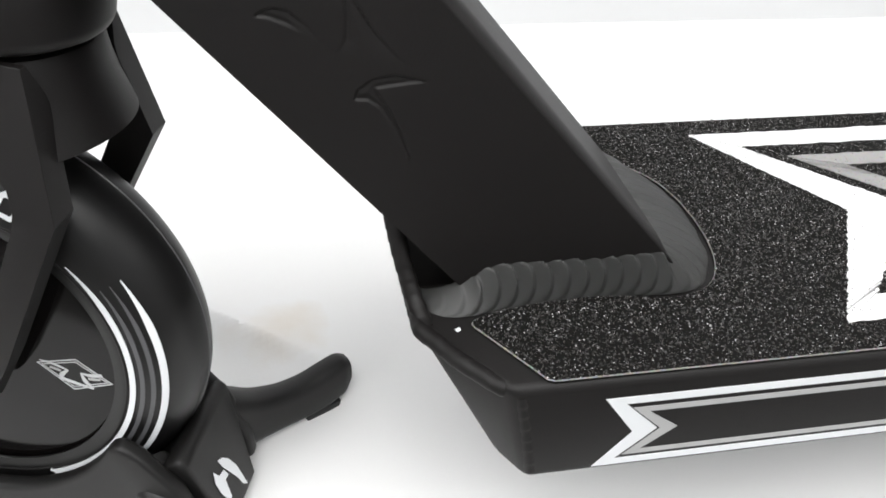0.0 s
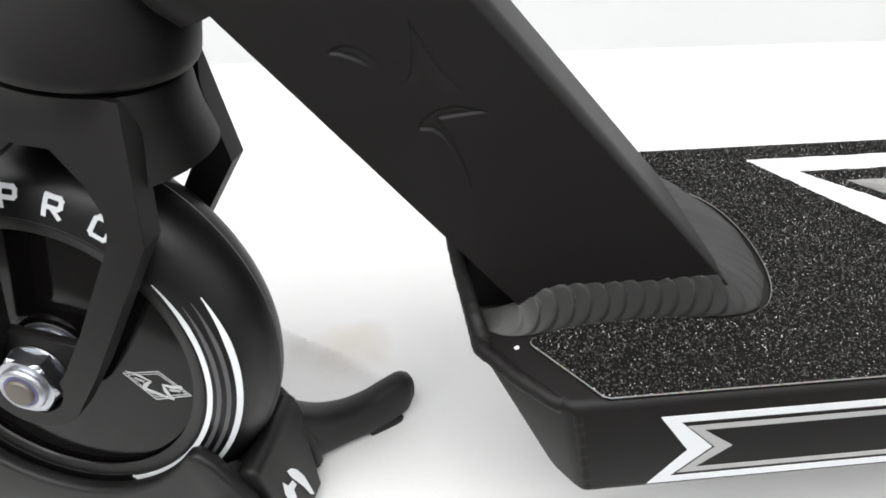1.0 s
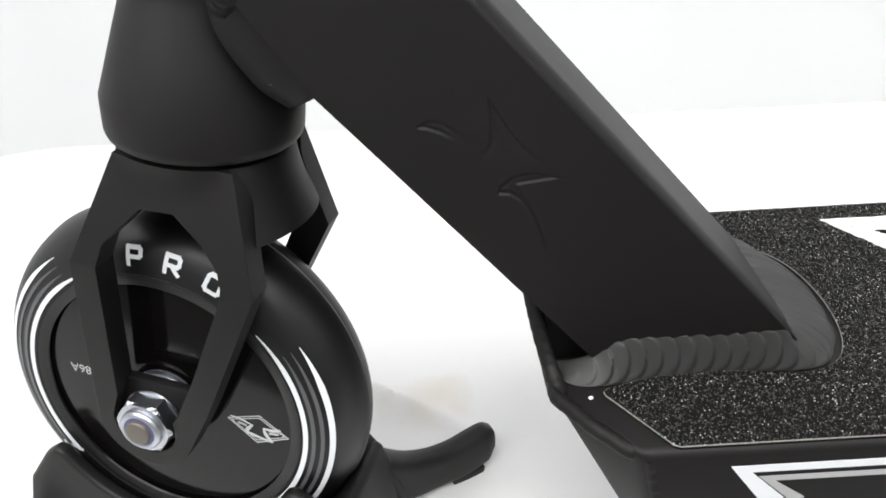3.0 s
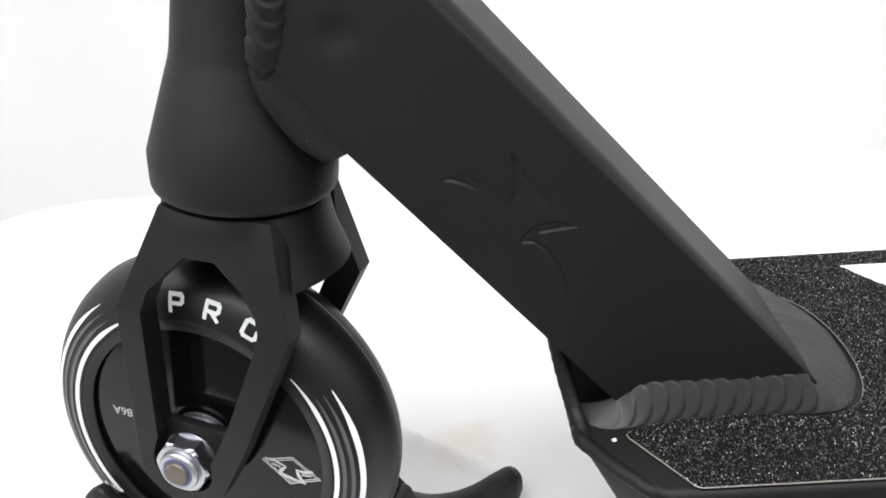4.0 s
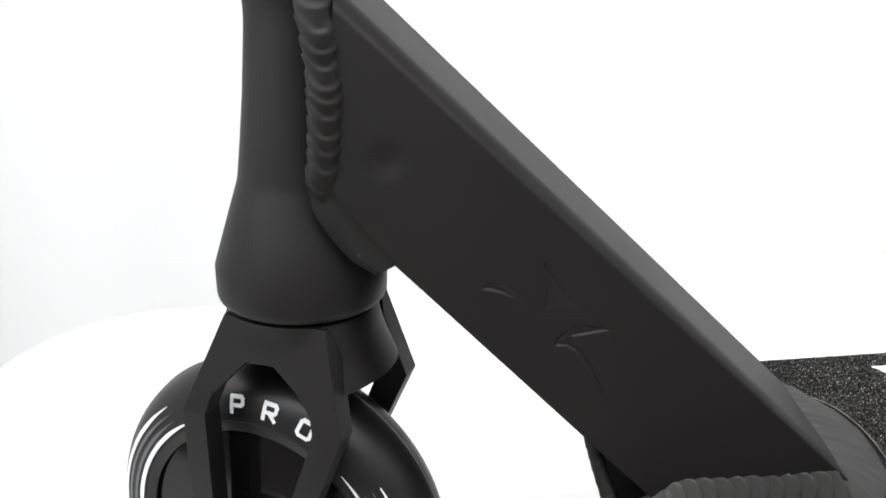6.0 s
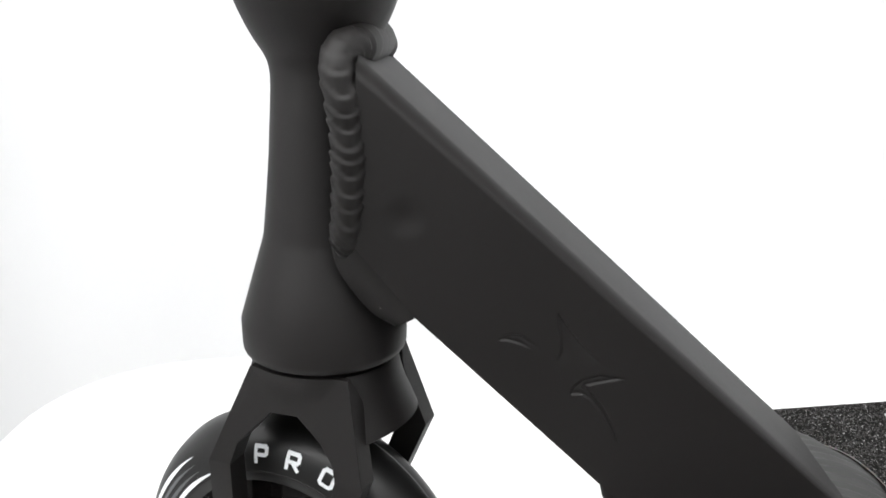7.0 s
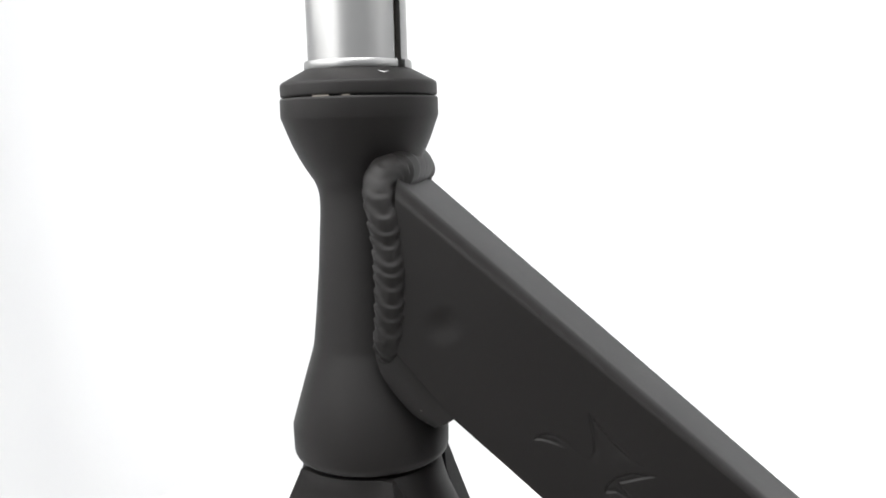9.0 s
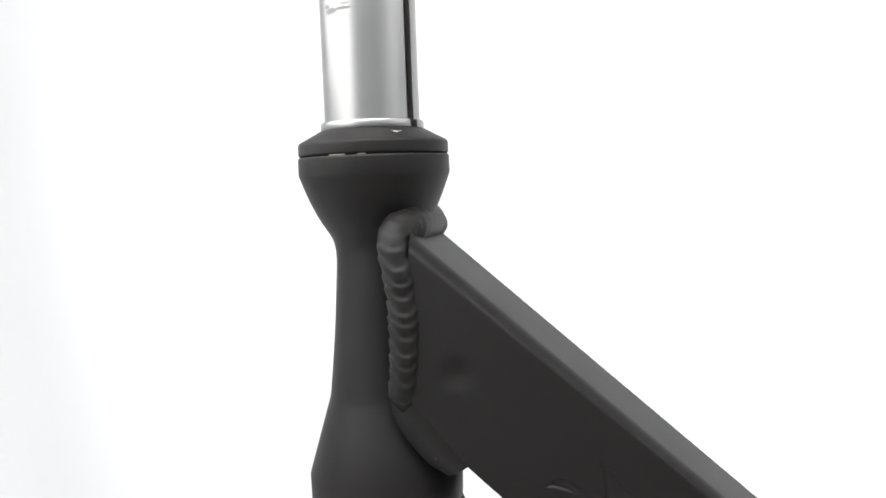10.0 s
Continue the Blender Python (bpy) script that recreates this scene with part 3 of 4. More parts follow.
# welds between head tube and down tube
seam = [(1.4, -19.5, 101), (2.0, -22.8, 105.5), (3.4, -26.4, 112), (5.2, -27.4, 120), (7.4, -27.6, 134), (8.0, -27.2, 148), (7.6, -26.2, 155), (7.6, -24.0, 160.4), (9.2, -20.8, 163.4), (12.2, -16.5, 163.6)]
for sgn in (1, -1):
    side_seam = smooth_line([(x, y * sgn, z) for x, y, z in seam], 5)
    part("head_weld", sweep(side_seam, 5.2, 32, 0.13, 4.4, 0.95, 1.0, lambda p: 1.0 if 108 < p.z < 157 else 0.5, lambda p: min(1.0, max(0.3, (p.z - 98) / 14)) * (1.0 + 0.05 * min(1.0, max(0.0, (p.z - 152) / 8)))), BLACK, head, "stacked rippled weld beside the joint with the down tube", angle=75)
saddle = smooth_line([(8.0, -24.5, 160.2), (9.8, -20, 162.8), (11.6, -10, 163.8), (12.2, 0, 163.8), (12.4, 10, 163.8), (12.2, 20, 163.6), (12.0, 25.5, 161.6)], 4)
part("head_weld", sweep(saddle, 6.6, 32, 0.05, 6.5, swell=lambda p: min(1.0, max(0.72, (p.y + 33) / 18))), BLACK, head, "smooth broad weld over the joint with the down tube", angle=75)


def lower_skirt():
    """The underside of the joint: from the tube's edge it slopes in to the head tube."""
    edge = smooth_line([(7.4, 113.0), (10.2, 107.2), (14.0, 100.5), (17.8, 93.6), (21.0, 86.8)], 4)
    root = smooth_line([(-2.2, 111.5), (-1.9, 103.6), (0.6, 96.9), (6.6, 87.4), (12.9, 82.2)], 4)
    bm = bmesh.new()
    rows = []
    for k, ((ex, ez), (rx, rz)) in enumerate(zip(edge, root)):
        row = []
        for j in range(9):
            f = j / 8
            y = -29.2 + 6.0 * f ** 1.8 + 0.35 * math.sin(math.pi * f) * noise.noise(Vector((k * 0.45, f * 2, 0)))
            row.append((ex + (rx - ex) * f, y, ez + (rz - ez) * f))
        ring = row + [(rx + 0.5, -20.0, rz + 1.0)]
        rows.append([bm.verts.new(Vector(p) * MM) for p in ring] + [bm.verts.new(Vector((p[0], -p[1], p[2])) * MM) for p in reversed(ring)])
    for p, q in zip(rows, rows[1:]):
        for j in range(len(p) - 1):
            bm.faces.new((p[j], p[j + 1], q[j + 1], q[j]))
    bm.faces.new(rows[-1])
    return bm


part("lower_weld", lower_skirt(), BLACK, head, "smoothed weld under the joint with the down tube", angle=60)

# headset cap and sleeve
cap = part("headset_cap", placed(lathe(rounded([(15, 118.3), (17.5, 118.0), (25.2, 113.9), (25.6, 113.2), (25.6, 109.8), (25.1, 109.3), (15, 109.3)], 0.4, 2), 128), HEAD), BLACK, scooter, "black bevelled headset cap", angle=25)
part("paint_chip", placed(sweep([(9.4, -17.4, 116.3), (11.6, -17.4, 115.9), (12.6, -15.8, 116.2)], 0.45, 8), HEAD), ALU, cap, "bright scratch in the coating")
for a0, a1 in ((-112, -99), (-90, -84)):
    part("bare_edge", placed(lathe([(25.0, 108.95), (25.4, 109.0), (25.4, 109.4), (25.0, 109.45)], 12, radians(a0), radians(a1), True), HEAD), BOLT, cap, "bare metal edge showing in the gap")
SLIT = radians(-90 + 8 + 55.5)
half = radians(6.2)
sleeve = part("sleeve", placed(lathe([(16.2, 117.8), (16.2, 205), (14.5, 205), (14.5, 117.8)], 140, SLIT + half, SLIT - half + 2 * math.pi, True), HEAD), ALU, scooter, "bright turned aluminium sleeve with a slit", angle=40)
part("flange", placed(lathe([(17.3, 117.9), (17.55, 118.3), (17.55, 120.2), (17.3, 120.6), (16.1, 120.6), (16.1, 117.9)], 140, SLIT + half, SLIT - half + 2 * math.pi, True), HEAD), ALU, sleeve, "raised ring at the foot of the sleeve")
part("steerer", placed(lathe([(1, 206), (13.9, 206), (13.9, 100), (1, 100)], 64), HEAD), BOLT, scooter, "dull steel steerer tube inside the sleeve")



def smudge(a0, a1, s0, s1, seed):
    """A thin ragged stain that follows the sleeve."""
    bm = bmesh.new()
    rows = []
    for k in range(13):
        a = radians(a0 + (a1 - a0) * k / 12)
        w = math.sin(math.pi * (k + 0.5) / 13) ** 0.5
        lo = (s0 + s1) / 2 - (s1 - s0) / 2 * w * (0.7 + 0.6 * noise.noise(Vector((k * 0.7, seed, 0))))
        hi = (s0 + s1) / 2 + (s1 - s0) / 2 * w * (0.7 + 0.6 * noise.noise(Vector((k * 0.7, seed, 5))))
        rows.append([bm.verts.new((16.26 * MM * math.cos(a), 16.26 * MM * math.sin(a), z * MM)) for z in (lo, hi)])
    for p, q in zip(rows, rows[1:]):
        bm.faces.new((p[0], q[0], q[1], p[1]))
    return bm


SMUDGE = mat("grey_smudge", (0.20, 0.19, 0.19), 0.6, blotch=0.5, blotch_scale=300)
for a0, a1, s0, s1, sd in ((-134, -116, 154.6, 157.4, 1), (-119, -98, 155.8, 157.2, 2), (-136, -128, 156.8, 158.6, 3), (-112, -100, 157.6, 158.3, 4), (-150, -147, 124.5, 125.8, 5)):
    part("smudge", placed(smudge(a0, a1, s0, s1, sd), HEAD), SMUDGE, sleeve, "dark rubbed mark on the metal")

# fork
fork = part("fork", placed(lathe([(14, -11), (20.3, -11), (20.3, -16.5), (14, -16.5)], 96), STEER), DARK, scooter, "black faceted fork with open legs")


def leg_face(s):
    """How far the outer face of a leg stands from the middle at a height."""
    if s > -45.5:
        return 21.0 + (27.6 - 21.0) * (-13 - s) / 32.5
    return 27.6 + (25.3 - 27.6) * (-45.5 - s) / 57.0


def crown():
    """A cone with an arched rim, hollow under its top and open behind the windows of the legs."""
    bm = lathe([(10, -13.4), (23.2, -13.4), (23.9, -14.4), (24.9, -19), (26.7, -26), (28.9, -33), (30.4, -38), (28.4, -38), (26.6, -32), (24.2, -25), (20, -21), (10, -21)], 128)
    for v in bm.verts:
        s = v.co.z / MM
        c = abs(v.co.x) / max(1e-9, math.hypot(v.co.x, v.co.y))
        low = -32.4 - 2.2 * (1 - c) / 0.34 if c > 0.66 else -34.6 + 10.6 * min(1, (0.66 - c) / 0.06)
        if s < -21:
            s = -21 + (s + 21) * (low + 21) / (-17.0)
            v.co.z = s * MM
        lim = (leg_face(s) - 1.2) * MM
        v.co.y = max(-lim, min(lim, v.co.y))
    return bm


part("crown", placed(crown(), STEER), BLACK, fork, "conical fork crown", angle=30)

WINDOW = [(-7.2, -26.6), (2.4, -26.2), (11, -33), (15.6, -39), (16.8, -44), (16.6, -47), (5.2, -79), (-1.5, -95)] + arc(-13.5, -102, 10.6, 20, -190, 12) + [(-21.3, -92), (-20.8, -46), (-18.6, -38.6)]


def leg_outline(corner):
    return [(-15.6, -13), (-29.0, -46), (-29.2, -104)] + arc(-13.3, -102.3, 16.0, 187, 328, 10) + [(8.6, -92), (corner, -45.0), (18.8, -12.6)]


def leg(sgn):
    """A flat faceted plate; its top edge bows out to the round of the crown."""
    bm = prism(leg_outline(26.3 if sgn < 0 else 28.0), 0, 1, holes=(WINDOW,), cuts=(-45.5, -23, -20, -17.5, -15))
    for x in (-12, -8, -4, 0, 4, 8, 12, 15):
        geom = [f for f in bm.faces if all(v.co.z > -0.0235 for v in f.verts)]
        geom += list({e for f in geom for e in f.edges}) + list({v for f in geom for v in f.verts})
        bmesh.ops.bisect_plane(bm, geom=geom, plane_co=(x * MM, 0, 0), plane_no=(1, 0, 0))
    for v in bm.verts:
        s, x = v.co.z / MM, v.co.x / MM
        outer = leg_face(s)
        if s > -23:
            f = (s + 23) / 10.0
            outer += f * f * 0.8 * max(0.0, math.sqrt(max(0, 25.2 ** 2 - x * x)) - 21.0)
        inner = leg_face(s) - 2.0 - 6.2 * min(1.0, max(0.0, (-12.6 - s) / 9))
        v.co.y = sgn * (outer if v.co.y > 0.0005 else inner) * MM
    bmesh.ops.recalc_face_normals(bm, faces=bm.faces)
    es = [e for e in bm.edges if len(e.link_faces) == 2 and e.calc_face_angle(0) > radians(30)]
    bmesh.ops.bevel(bm, geom=es, offset=0.0005, segments=2, profile=0.5, affect="EDGES", clamp_overlap=True)
    return bm


for sgn in (-1, 1):
    part("leg", placed(leg(sgn), STEER), BLACK, fork, "faceted black fork leg with an open window", angle=14)
    plate = prism([(-26, -89.5), (1.5, -89.5), (6, -92)] + arc(-13.5, -102, 13.5, -20, -170, 10), sgn * 16.2, sgn * 19.8, 0.4, 2)
    part("dropout", placed(plate, STEER), BLACK, fork, "recessed black axle plate")

# front wheel
WHEEL = STEER @ Matrix.Translation((-0.0135, 0, -0.1022)) @ Matrix.Rotation(radians(90), 4, "X") @ Matrix.Diagonal((1.022, 1.022, 1.0, 1.0))
# in the wheel's own frame: x to the rear, y up, z towards the viewer's side
wheel = part("wheel", placed(lathe(rounded([(42, -15), (45, -15.4), (51.5, -14.6), (55.6, -13.4), (59.4, -10.6), (61.5, -6.6), (62.0, -2.0), (61.0, 3.2), (58.9, 7.8), (55.7, 11.4), (51.5, 13.3), (45, 13.8), (42, 13)], 3, 4), 160), WHEEL), TYRE, scooter, "black urethane tyre on a gloss black core", angle=60)


def core():
    p = [(45.2, 12.8), (45.0, 13.4), (44.5, 13.5), (44.1, 13.1), (43.6, 12.4), (43.1, 11.5), (42.8, 11.2), (42.4, 11.5), (15, 11.5), (14, 11.6), (13.2, 12.2), (11, 12.4), (5, 12.4)]
    p = rounded(p, 0.6, 3)
    return lathe(p + [(r, -z) for r, z in reversed(p)], 160)


part("core", placed(core(), WHEEL), HUB, wheel, "gloss black dished wheel core", angle=30)
part("lip", placed(lathe(rounded([(44.9, 12.8), (45.2, 13.7), (45.9, 14.0), (46.4, 13.3)], 0.4, 3), 160), WHEEL), BLACK, wheel, "raised ring between core and tyre")


part("mould_line", placed(lathe([(61.75, -3.4), (62.05, -3.0), (61.75, -2.6)], 160), WHEEL), DGREY, wheel, "thin moulding line round the tread")


def tyre_z(r):
    prof_ = [(45, 13.8), (48, 13.65), (51.5, 13.1), (53.6, 12.4), (55.6, 11.3), (57.3, 9.85), (58.9, 7.9)]
    for (a, b), (c, d) in zip(prof_, prof_[1:]):
        if r <= c:
            return b + (d - b) * (r - a) / (c - a)
    return 5.0


def stripe(r0, r1, a0, a1, n=60, taper=True):
    bm = bmesh.new()
    rows = []
    for k in range(n + 1):
        a = radians(a0 + (a1 - a0) * k / n)
        w = min(1.0, 0.08 + k / n * 6) if taper else 1.0
        mid, hw = (r0 + r1) / 2, (r1 - r0) / 2 * w
        row = []
        for f in (-1, 0, 1):
            r = mid + f * hw
            row.append(bm.verts.new((r * math.cos(a) * MM, r * math.sin(a) * MM, (tyre_z(r) + 0.22) * MM)))
        rows.append(row)
    for p, q in zip(rows, rows[1:]):
        for i in (0, 1):
            bm.faces.new((p[i], p[i + 1], q[i + 1], q[i]))
    ret = bmesh.ops.extrude_face_region(bm, geom=bm.faces[:])
    for v in ret["geom"]:
        if isinstance(v, bmesh.types.BMVert):
            v.co.z -= 0.0003
    return bm


for a0, a1 in ((36, -62), (128, 222)):
    part("tyre_stripe", placed(stripe(46.5, 48.0, a0 + (11 if a0 < 90 else -10), a1), WHEEL), WHITE, wheel, "white printed stripe")
    part("tyre_stripe", placed(stripe(49.2, 50.4, a0, a1), WHEEL), DGREY, wheel, "dark grey printed stripe")
    part("tyre_stripe", placed(stripe(51.9, 53.0, a0, a1), WHEEL), DGREY, wheel, "dark grey printed stripe")
    part("tyre_stripe", placed(stripe(54.4, 55.9, a0, a1), WHEEL), WHITE, wheel, "white printed stripe")

GLYPHS = {
    "P": [[(-2.7, -3.6), (-2.7, 3.4), (2.0, 3.4), (2.8, 2.6), (2.8, 0.6), (2.0, -0.2), (-2.2, -0.2)]],
    "R": [[(-2.7, -3.6), (-2.7, 3.4), (2.0, 3.4), (2.8, 2.6), (2.8, 0.6), (2.0, -0.2), (-2.2, -0.2)], [(-0.3, -0.2), (2.7, -3.4)]],
    "O": [[(0, 3.4), (2.0, 3.4), (2.9, 2.5), (2.9, -2.5), (2.0, -3.4), (-2.0, -3.4), (-2.9, -2.5), (-2.9, 2.5), (-2.0, 3.4), (0, 3.4)]],
}


def glyph(ch, w=1.45):
    """A squarish printed capital from flat strokes."""
    bm, k = bmesh.new(), 0
    for line in GLYPHS[ch]:
        for p, q in zip(line, line[1:]):
            p, q = Vector(p), Vector(q)
            t = (q - p).normalized() * w / 2 * 0.75
            sd = Vector((-t.y, t.x)).normalized() * w / 2
            a, b, n = p - t, q + t, max(2, int((q - p).length / 0.7))
            rows = []
            for i in range(n + 1):
                c = a.lerp(b, i / n)
                rows.append([bm.verts.new(((c.x + sd.x * f) * MM, (c.y + sd.y * f) * MM, k * 0.008 * MM)) for f in (-1, 0, 1)])
            for u, v in zip(rows, rows[1:]):
                for i in (0, 1):
                    bm.faces.new((u[i], u[i + 1], v[i + 1], v[i]))
            k += 1
    return bm


for ch, ang, rad in (("P", 95.6, 51.9), ("R", 82.3, 51.9), ("O", 67.9, 51.9)):
    bm = glyph(ch, 1.7)
    bmesh.ops.scale(bm, vec=(0.76, 0.74, 1), verts=bm.verts)
    m = Matrix.Rotation(radians(ang - 90), 4, "Z") @ Matrix.Translation((0, rad * MM, 0))
    bmesh.ops.transform(bm, matrix=m, verts=bm.verts)
    for v in bm.verts:
        r = math.hypot(v.co.x, v.co.y) / MM
        v.co.z = v.co.z + (tyre_z(r) + 0.32) * MM
    part("letter", placed(bm, WHEEL), WHITE, wheel, "white printed letter " + ch, smooth=False)


def notch_mark(a_end, a_tip, w=1.3):
    """The white notched end of the printed tyre ribbon."""
    bm = bmesh.new()
    for k, ((r0, a0), (r1, a1)) in enumerate((((46.6, a_end), (50.8, a_tip)), ((50.8, a_tip), (55.2, a_end)))):
        p = Vector((r0 * math.cos(radians(a0)), r0 * math.sin(radians(a0))))
        q = Vector((r1 * math.cos(radians(a1)), r1 * math.sin(radians(a1))))
        t = (q - p).normalized() * w / 2
        sd = Vector((-t.y, t.x))
        rows = []
        for i in range(9):
            c = (p - t).lerp(q + t, i / 8)
            row = []
            for f in (-1, 0, 1):
                v = c + sd * f
                row.append(bm.verts.new((v.x * MM, v.y * MM, (tyre_z(max(45, v.length)) + 0.2 + k * 0.01) * MM)))
            rows.append(row)
        for u, v in zip(rows, rows[1:]):
            for i in (0, 1):
                bm.faces.new((u[i], u[i + 1], v[i + 1], v[i]))
    return bm


part("tyre_stripe", placed(notch_mark(222, 216), WHEEL), WHITE, wheel, "white notched end of the stripes")
part("tyre_stripe", placed(notch_mark(-62, -56), WHEEL), WHITE, wheel, "white notched end of the stripes")
bm = text_mesh("86A", 4.5, 0.06)
bmesh.ops.transform(bm, matrix=Matrix.Translation((-31.2 * MM, 3.0 * MM, 11.58 * MM)) @ Matrix.Rotation(radians(180), 4, "Z"), verts=bm.verts)
part("hardness_mark", placed(bm, WHEEL), GREY, wheel, "small grey engraved hardness mark", smooth=False)


def bar_loop(pts, w, z):
    """A closed flat line of width w."""
    bm = bmesh.new()
    c = Vector((sum(p[0] for p in pts) / len(pts), sum(p[1] for p in pts) / len(pts)))
    for p, q in zip(pts, pts[1:] + pts[:1]):
        p, q = Vector(p), Vector(q)
        t = (q - p).normalized()
        s = Vector((-t.y, t.x)) * w / 2
        vs = [bm.verts.new((v.x * MM, v.y * MM, z * MM)) for v in (p - s - t * w / 2, q - s + t * w / 2, q + s + t * w / 2, p + s - t * w / 2)]
        bm.faces.new(vs)
    return bm


LOGO = [(20.4, -1.3), (31.0, 2.6), (40.5, -3.6), (29.9, -8.4)]
part("core_logo", placed(bar_loop(LOGO, 0.42, 11.56), WHEEL), PALE, wheel, "pale engraved diamond outline", smooth=False)
inner = [((x - 30.4) * 0.87 + 30.4, (y + 2.7) * 0.83 - 2.7) for x, y in LOGO]
part("core_logo", placed(bar_loop(inner, 0.32, 11.58), WHEEL), PALE, wheel, "pale engraved diamond outline", smooth=False)


def blade(pts, widths, z):
    """A flat stroke that swells and tapers."""
    line = smooth_line([(*p, w) for p, w in zip(pts, widths)], 5)
    bm = bmesh.new()
    rows = []
    for i, (x, y, w) in enumerate(line):
        t = (Vector(line[min(i + 1, len(line) - 1)][:2]) - Vector(line[max(i - 1, 0)][:2])).normalized()
        rows.append([bm.verts.new(((x - t.y * w * f) * MM, (y + t.x * w * f) * MM, z * MM)) for f in (-0.5, 0.5)])
    for p, q in zip(rows, rows[1:]):
        bm.faces.new((p[0], p[1], q[1], q[0]))
    return bm


for pts, widths, z in (([(21.0, -0.2), (24.4, -0.5), (28.7, -1.9)], (0.3, 0.9, 0.5), 11.60),
                       ([(28.7, -1.7), (27.0, -3.6), (26.4, -5.3)], (0.5, 1.3, 1.0), 11.62),
                       ([(26.4, -5.1), (30.4, -5.9), (35.4, -6.8)], (1.0, 1.1, 0.4), 11.64),
                       ([(35.4, -6.7), (33.2, -4.4), (32.2, -1.8)], (0.4, 1.3, 0.5), 11.66),
                       ([(32.2, -1.9), (35.0, -2.0), (38.0, -1.0)], (0.5, 1.2, 0.9), 11.68)):
    part("core_logo", placed(blade(pts, widths, z), WHEEL), PALE, wheel, "pale engraved stroke of the emblem", smooth=False)
for p, q in (((23.6, -2.0), (26.6, -2.6)), ((34.0, -3.5), (37.3, -3.0))):
    part("core_logo", placed(blade([p, q], (0.9, 0.9), 11.55), WHEEL), GREY, wheel, "tiny grey engraved bar", smooth=False)


# axle
def hexagon(af, z0, z1):
    bm = bmesh.new()
    r = af / math.sqrt(3)
    n = 48
    rows = []
    for z, cut in ((z0, 0.93), (z0 + 0.8, 1.0), (z1 - 1.0, 1.0), (z1, 0.88)):
        row = []
        for k in range(n):
            a = 2 * math.pi * k / n
            b = (a % (math.pi / 3)) - math.pi / 6
            rr = min(af / 2 / math.cos(b), r * cut)
            row.append(bm.verts.new((rr * math.cos(a) * MM, rr * math.sin(a) * MM, z * MM)))
        rows.append(row)
    for p, q in zip(rows, rows[1:]):
        for k in range(n):
            bm.faces.new((p[k], p[(k + 1) % n], q[(k + 1) % n], q[k]))
    bm.faces.new(list(reversed(rows[0]))), bm.faces.new(rows[-1])
    return bm


nut = part("axle_nut", placed(hexagon(16.6, 19.9, 26.4), WHEEL), CHROME, scooter, "shiny zinc-plated lock nut", smooth=False)
part("collar", placed(lathe(rounded([(6.9, 26.1), (6.8, 27.6), (6.1, 28.5), (4.9, 28.3), (4.5, 27.4)], 0.5, 3), 64), WHEEL), CHROME, nut, "shiny rounded nut collar")
part("insert", placed(lathe([(5.2, 27.6), (5.0, 28.3), (4.15, 28.3), (4.15, 27)], 48), WHEEL), NYLON, nut, "bluish nylon insert")
part("washer", placed(lathe([(5, 19.9), (9.2, 19.9), (9.4, 20.2), (9.2, 20.7), (5, 20.7)], 64), WHEEL), CHROME, nut, "thin plated washer")
part("axle_bolt", placed(lathe(rounded([(0.01, 29.6), (3.7, 29.6), (4.1, 29.0), (4.1, -28), (0.01, -28)], 0.3, 2), 48), WHEEL), BOLT, scooter, "dull steel axle bolt end")
spacer = part("spacer", placed(lathe(rounded([(5, 16.4), (9.0, 16.4), (9.7, 15.8), (9.7, 15.0), (8.9, 14.6), (10.6, 14.2), (10.6, 13.5), (9.8, 13.2), (11.6, 12.8), (11.6, 12.3), (5, 11.8)], 0.3, 2), 64), WHEEL), CHROME, scooter, "bright stepped bearing spacer", angle=30)

# ---- the wheel stand ----
CEN = STEER @ Vector((-0.0135, 0, -0.102))
STAND = Matrix.Translation((CEN.x, CEN.y, 0)) @ Matrix.Rotation(radians(-18.2), 4, "Z")
CZ = (CEN.z + FLOOR) / MM  # height of the axle over the cloth
stand = empty("wheel_stand", "black moulded plastic scooter stand holding the front wheel", "stand", STAND)


def cheek(y0, y1):
    a = arc(0, CZ, 47.2, -90, -30, 16)
    out = [(x, z) for x, z in a] + [(44, CZ - 22.5), (49, CZ - 26), (59, CZ - 39), (65, 14), (66, 5), (60, 2)]
    loop = [(-x, z) for x, z in reversed(out[1:])] + out
    return prism(loop, y0, y1, 1.6, 3)


def trough():
    a = arc(0, CZ, 63.2, -138, -31, 24)
    loop = a + [(57.5, CZ - 30.5), (60.2, 38.5), (68.3, 4), (64, 2), (-62, 2), (-64, 8), (-55, 22)]
    bm = prism(loop, -17.5, 17.5, 2.2, 4)
    for v in bm.verts:
        # the end plate fairs into the legs and narrows to its foot
        f = min(1.0, max(0.0, (v.co.x / MM - 50) / 14)) * min(1.0, max(0.0, (42 - v.co.z / MM) / 34))
        v.co.y *= 1 - 0.34 * f
    return bm


part("cheek", cheek(-21.5, -16.2), PLASTIC, stand, "curved cheek of the wheel slot")
part("cheek", cheek(16.2, 21.5), PLASTIC, stand, "curved cheek of the wheel slot")
part("trough", trough(), PLASTIC, stand, "curved wheel trough")


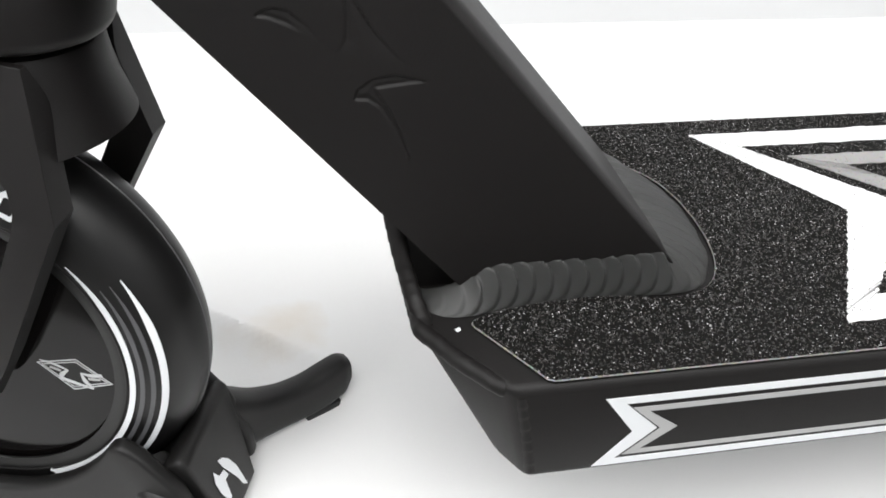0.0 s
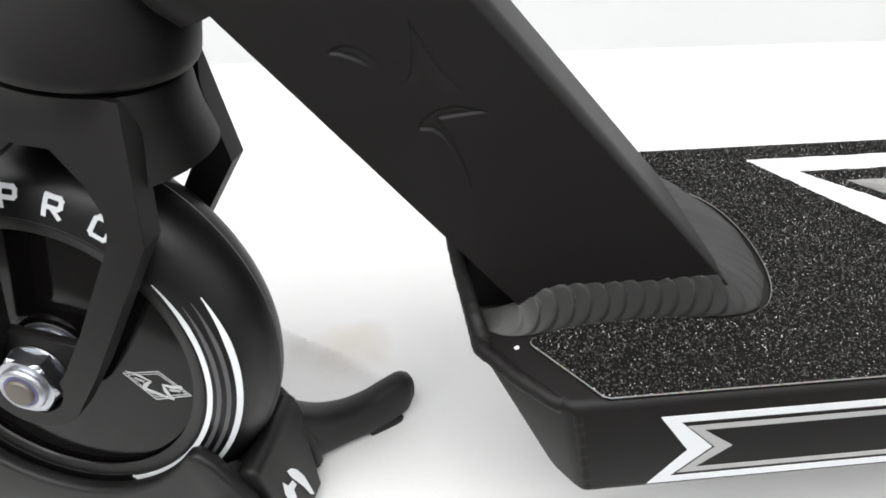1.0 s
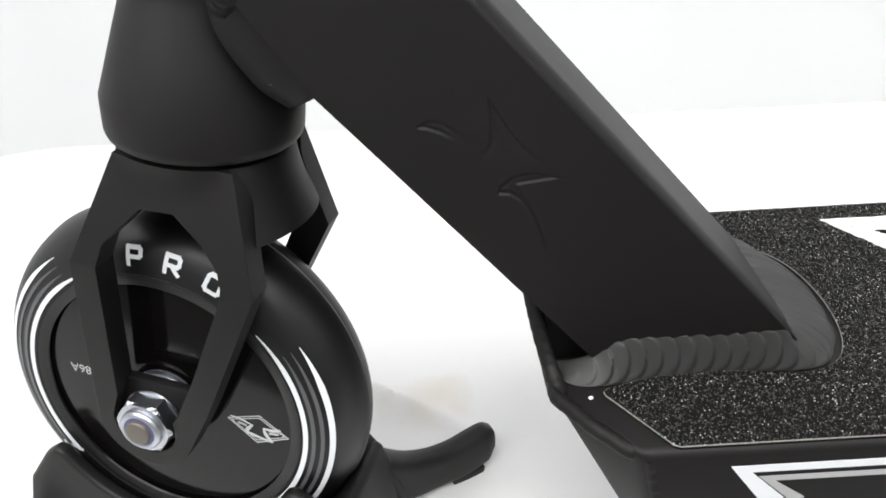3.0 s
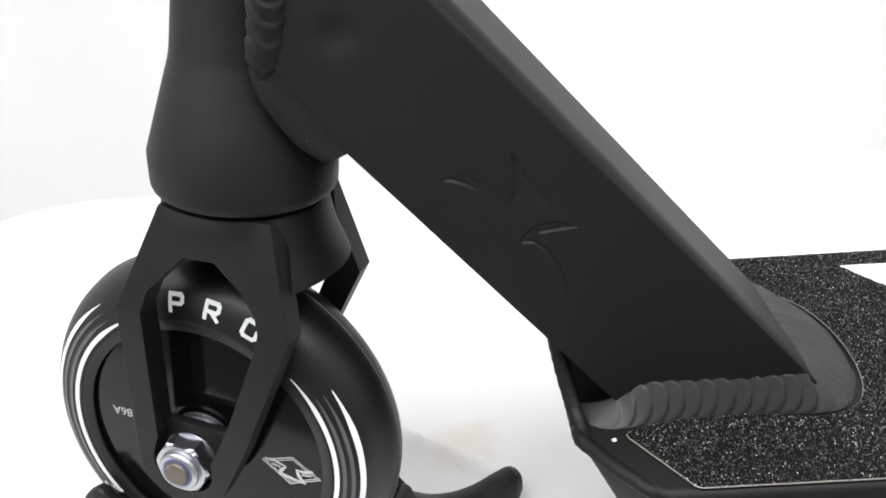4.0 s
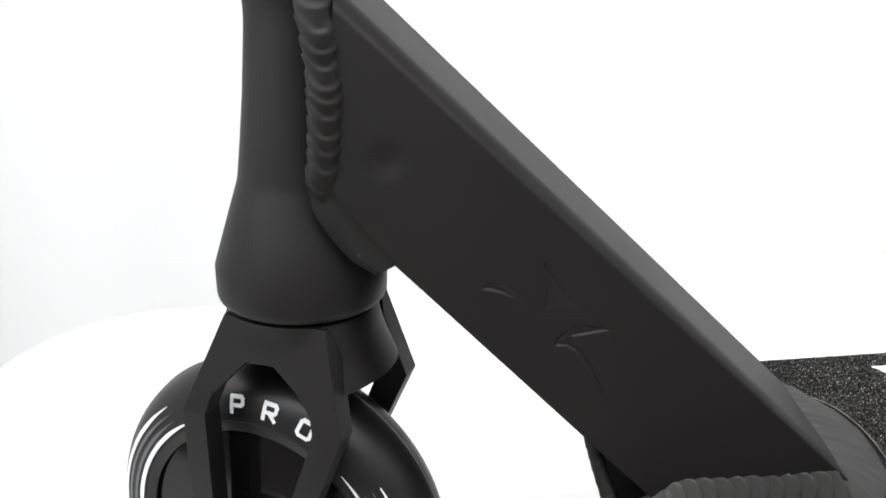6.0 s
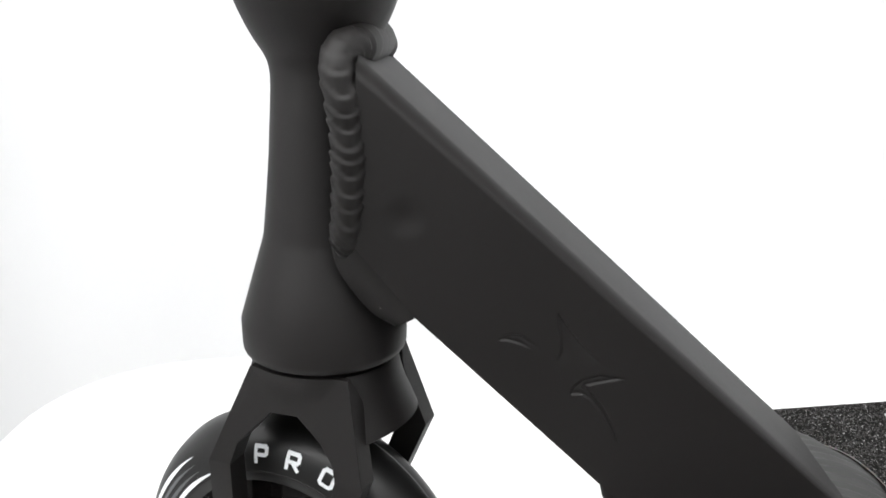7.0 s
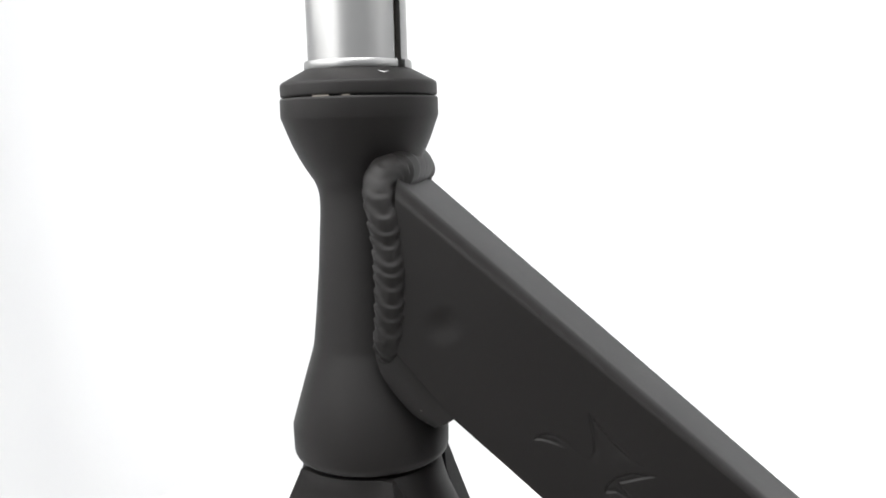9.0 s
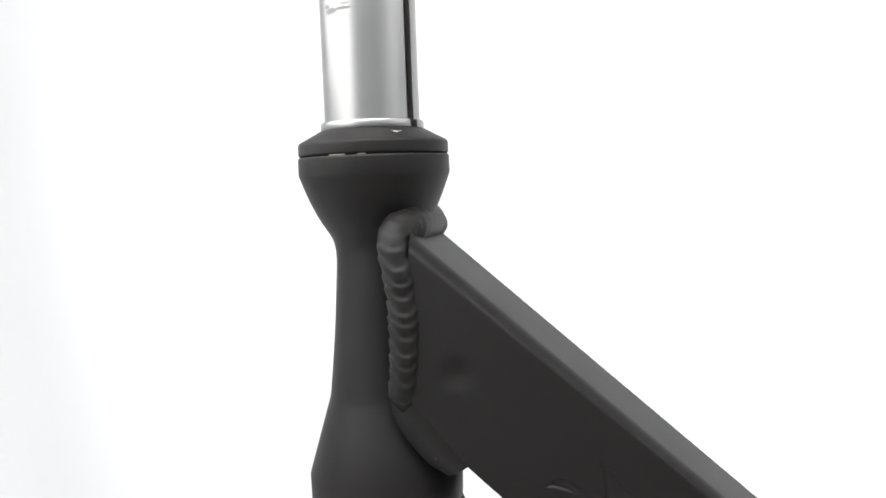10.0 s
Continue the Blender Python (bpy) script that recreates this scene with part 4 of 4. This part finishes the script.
def stand_leg(sx, sy):
    """A broad root that narrows into an upturned foot."""
    bm = bmesh.new()
    way = [(47, 13, 36), (55, 21, 30), (63, 29.5, 21.5), (70, 36.5, 18.2), (76.5, 43, 17.8), (82, 48.5, 19.4), (86.5, 53, 20.2), (88.8, 55.3, 18.8)]
    if sx < 0:
        way = [(x, y, z * 0.62 + 2) for x, y, z in way]
    way = smooth_line(way, 5)
    sizes = [(8, 2), (7.5, 2), (6.5, 2.5), (5.6, 2), (5.4, 1.5), (5.2, 2), (5.0, 4.5), (3.6, 9)]
    rings = []
    n = len(way)
    for i, (x, y, top) in enumerate(way):
        f = i / (n - 1) * (len(sizes) - 1)
        k = min(int(f), len(sizes) - 2)
        hw = sizes[k][0] + (sizes[k + 1][0] - sizes[k][0]) * (f - k)
        low = sizes[k][1] + (sizes[k + 1][1] - sizes[k][1]) * (f - k)
        a, b = Vector(way[max(i - 1, 0)][:2]), Vector(way[min(i + 1, n - 1)][:2])
        t = (b - a).normalized()
        s = Vector((-t.y, t.x))
        ring = []
        for q in range(16):
            ang = 2 * math.pi * q / 16
            cx = math.copysign(abs(math.cos(ang)) ** 0.6, math.cos(ang)) * hw
            cz = math.copysign(abs(math.sin(ang)) ** 0.6, math.sin(ang)) * (top - low) / 2 + (top + low) / 2
            ring.append(bm.verts.new(((x + s.x * cx) * sx * MM, (y + s.y * cx) * sy * MM, cz * MM)))
        rings.append(ring)
    for p, q in zip(rings, rings[1:]):
        for k in range(16):
            bm.faces.new((p[k], p[(k + 1) % 16], q[(k + 1) % 16], q[k]))
    bm.faces.new(rings[0]), bm.faces.new(list(reversed(rings[-1])))
    return bm




def end_plate(u, v, lift):
    """A place on the sloping end plate: u across, v the height."""
    n = Vector((34.5, 0, 8.1)).normalized()
    return Vector((60.2 + (38.5 - v) * 8.1 / 34.5, u, v)) + n * lift


def stand_mark(loop, lift=0.35):
    bm = bmesh.new()
    vs = [bm.verts.new(end_plate(u, v, lift) * MM) for u, v in loop]
    bm.faces.new(vs)
    return bm


part("stand_logo", stand_mark([(-4.2, 26.8), (-1.5, 25.2), (0.9, 22.2), (3.2, 16.7), (4.6, 6.6), (2.4, 9.0), (0.9, 14.0), (-1.1, 18.4), (-3.0, 22.4)]), WHITE, stand, "white printed stroke of the mark", smooth=False)
part("stand_logo", stand_mark([(-8.3, 26.3), (-9.6, 22.6), (-8.9, 17.4), (-6.9, 11.9), (-5.2, 12.4), (-4.6, 19.0), (-2.2, 18.6), (-3.4, 22.0), (-6.4, 22.8)], 0.4), WHITE, stand, "white printed stroke of the mark", smooth=False)
for sx in (1, -1):
    for sy in (1, -1):
        lg = part("leg", stand_leg(sx, sy), PLASTIC, stand, "curved plastic leg with an upturned tip", angle=60)
        pad = prism([(0, 0), (13, 0), (14, 3.2), (-1, 3.2)], -4, 4, 0.6, 2)
        bmesh.ops.transform(pad, matrix=Matrix.Translation((sx * 0.0755, sy * 0.042, 0)) @ Matrix.Rotation(radians(sy * 44 if sx > 0 else 180 - sy * 44), 4, "Z"), verts=pad.verts)
        part("foot", pad, DARK, lg, "black rubber foot")
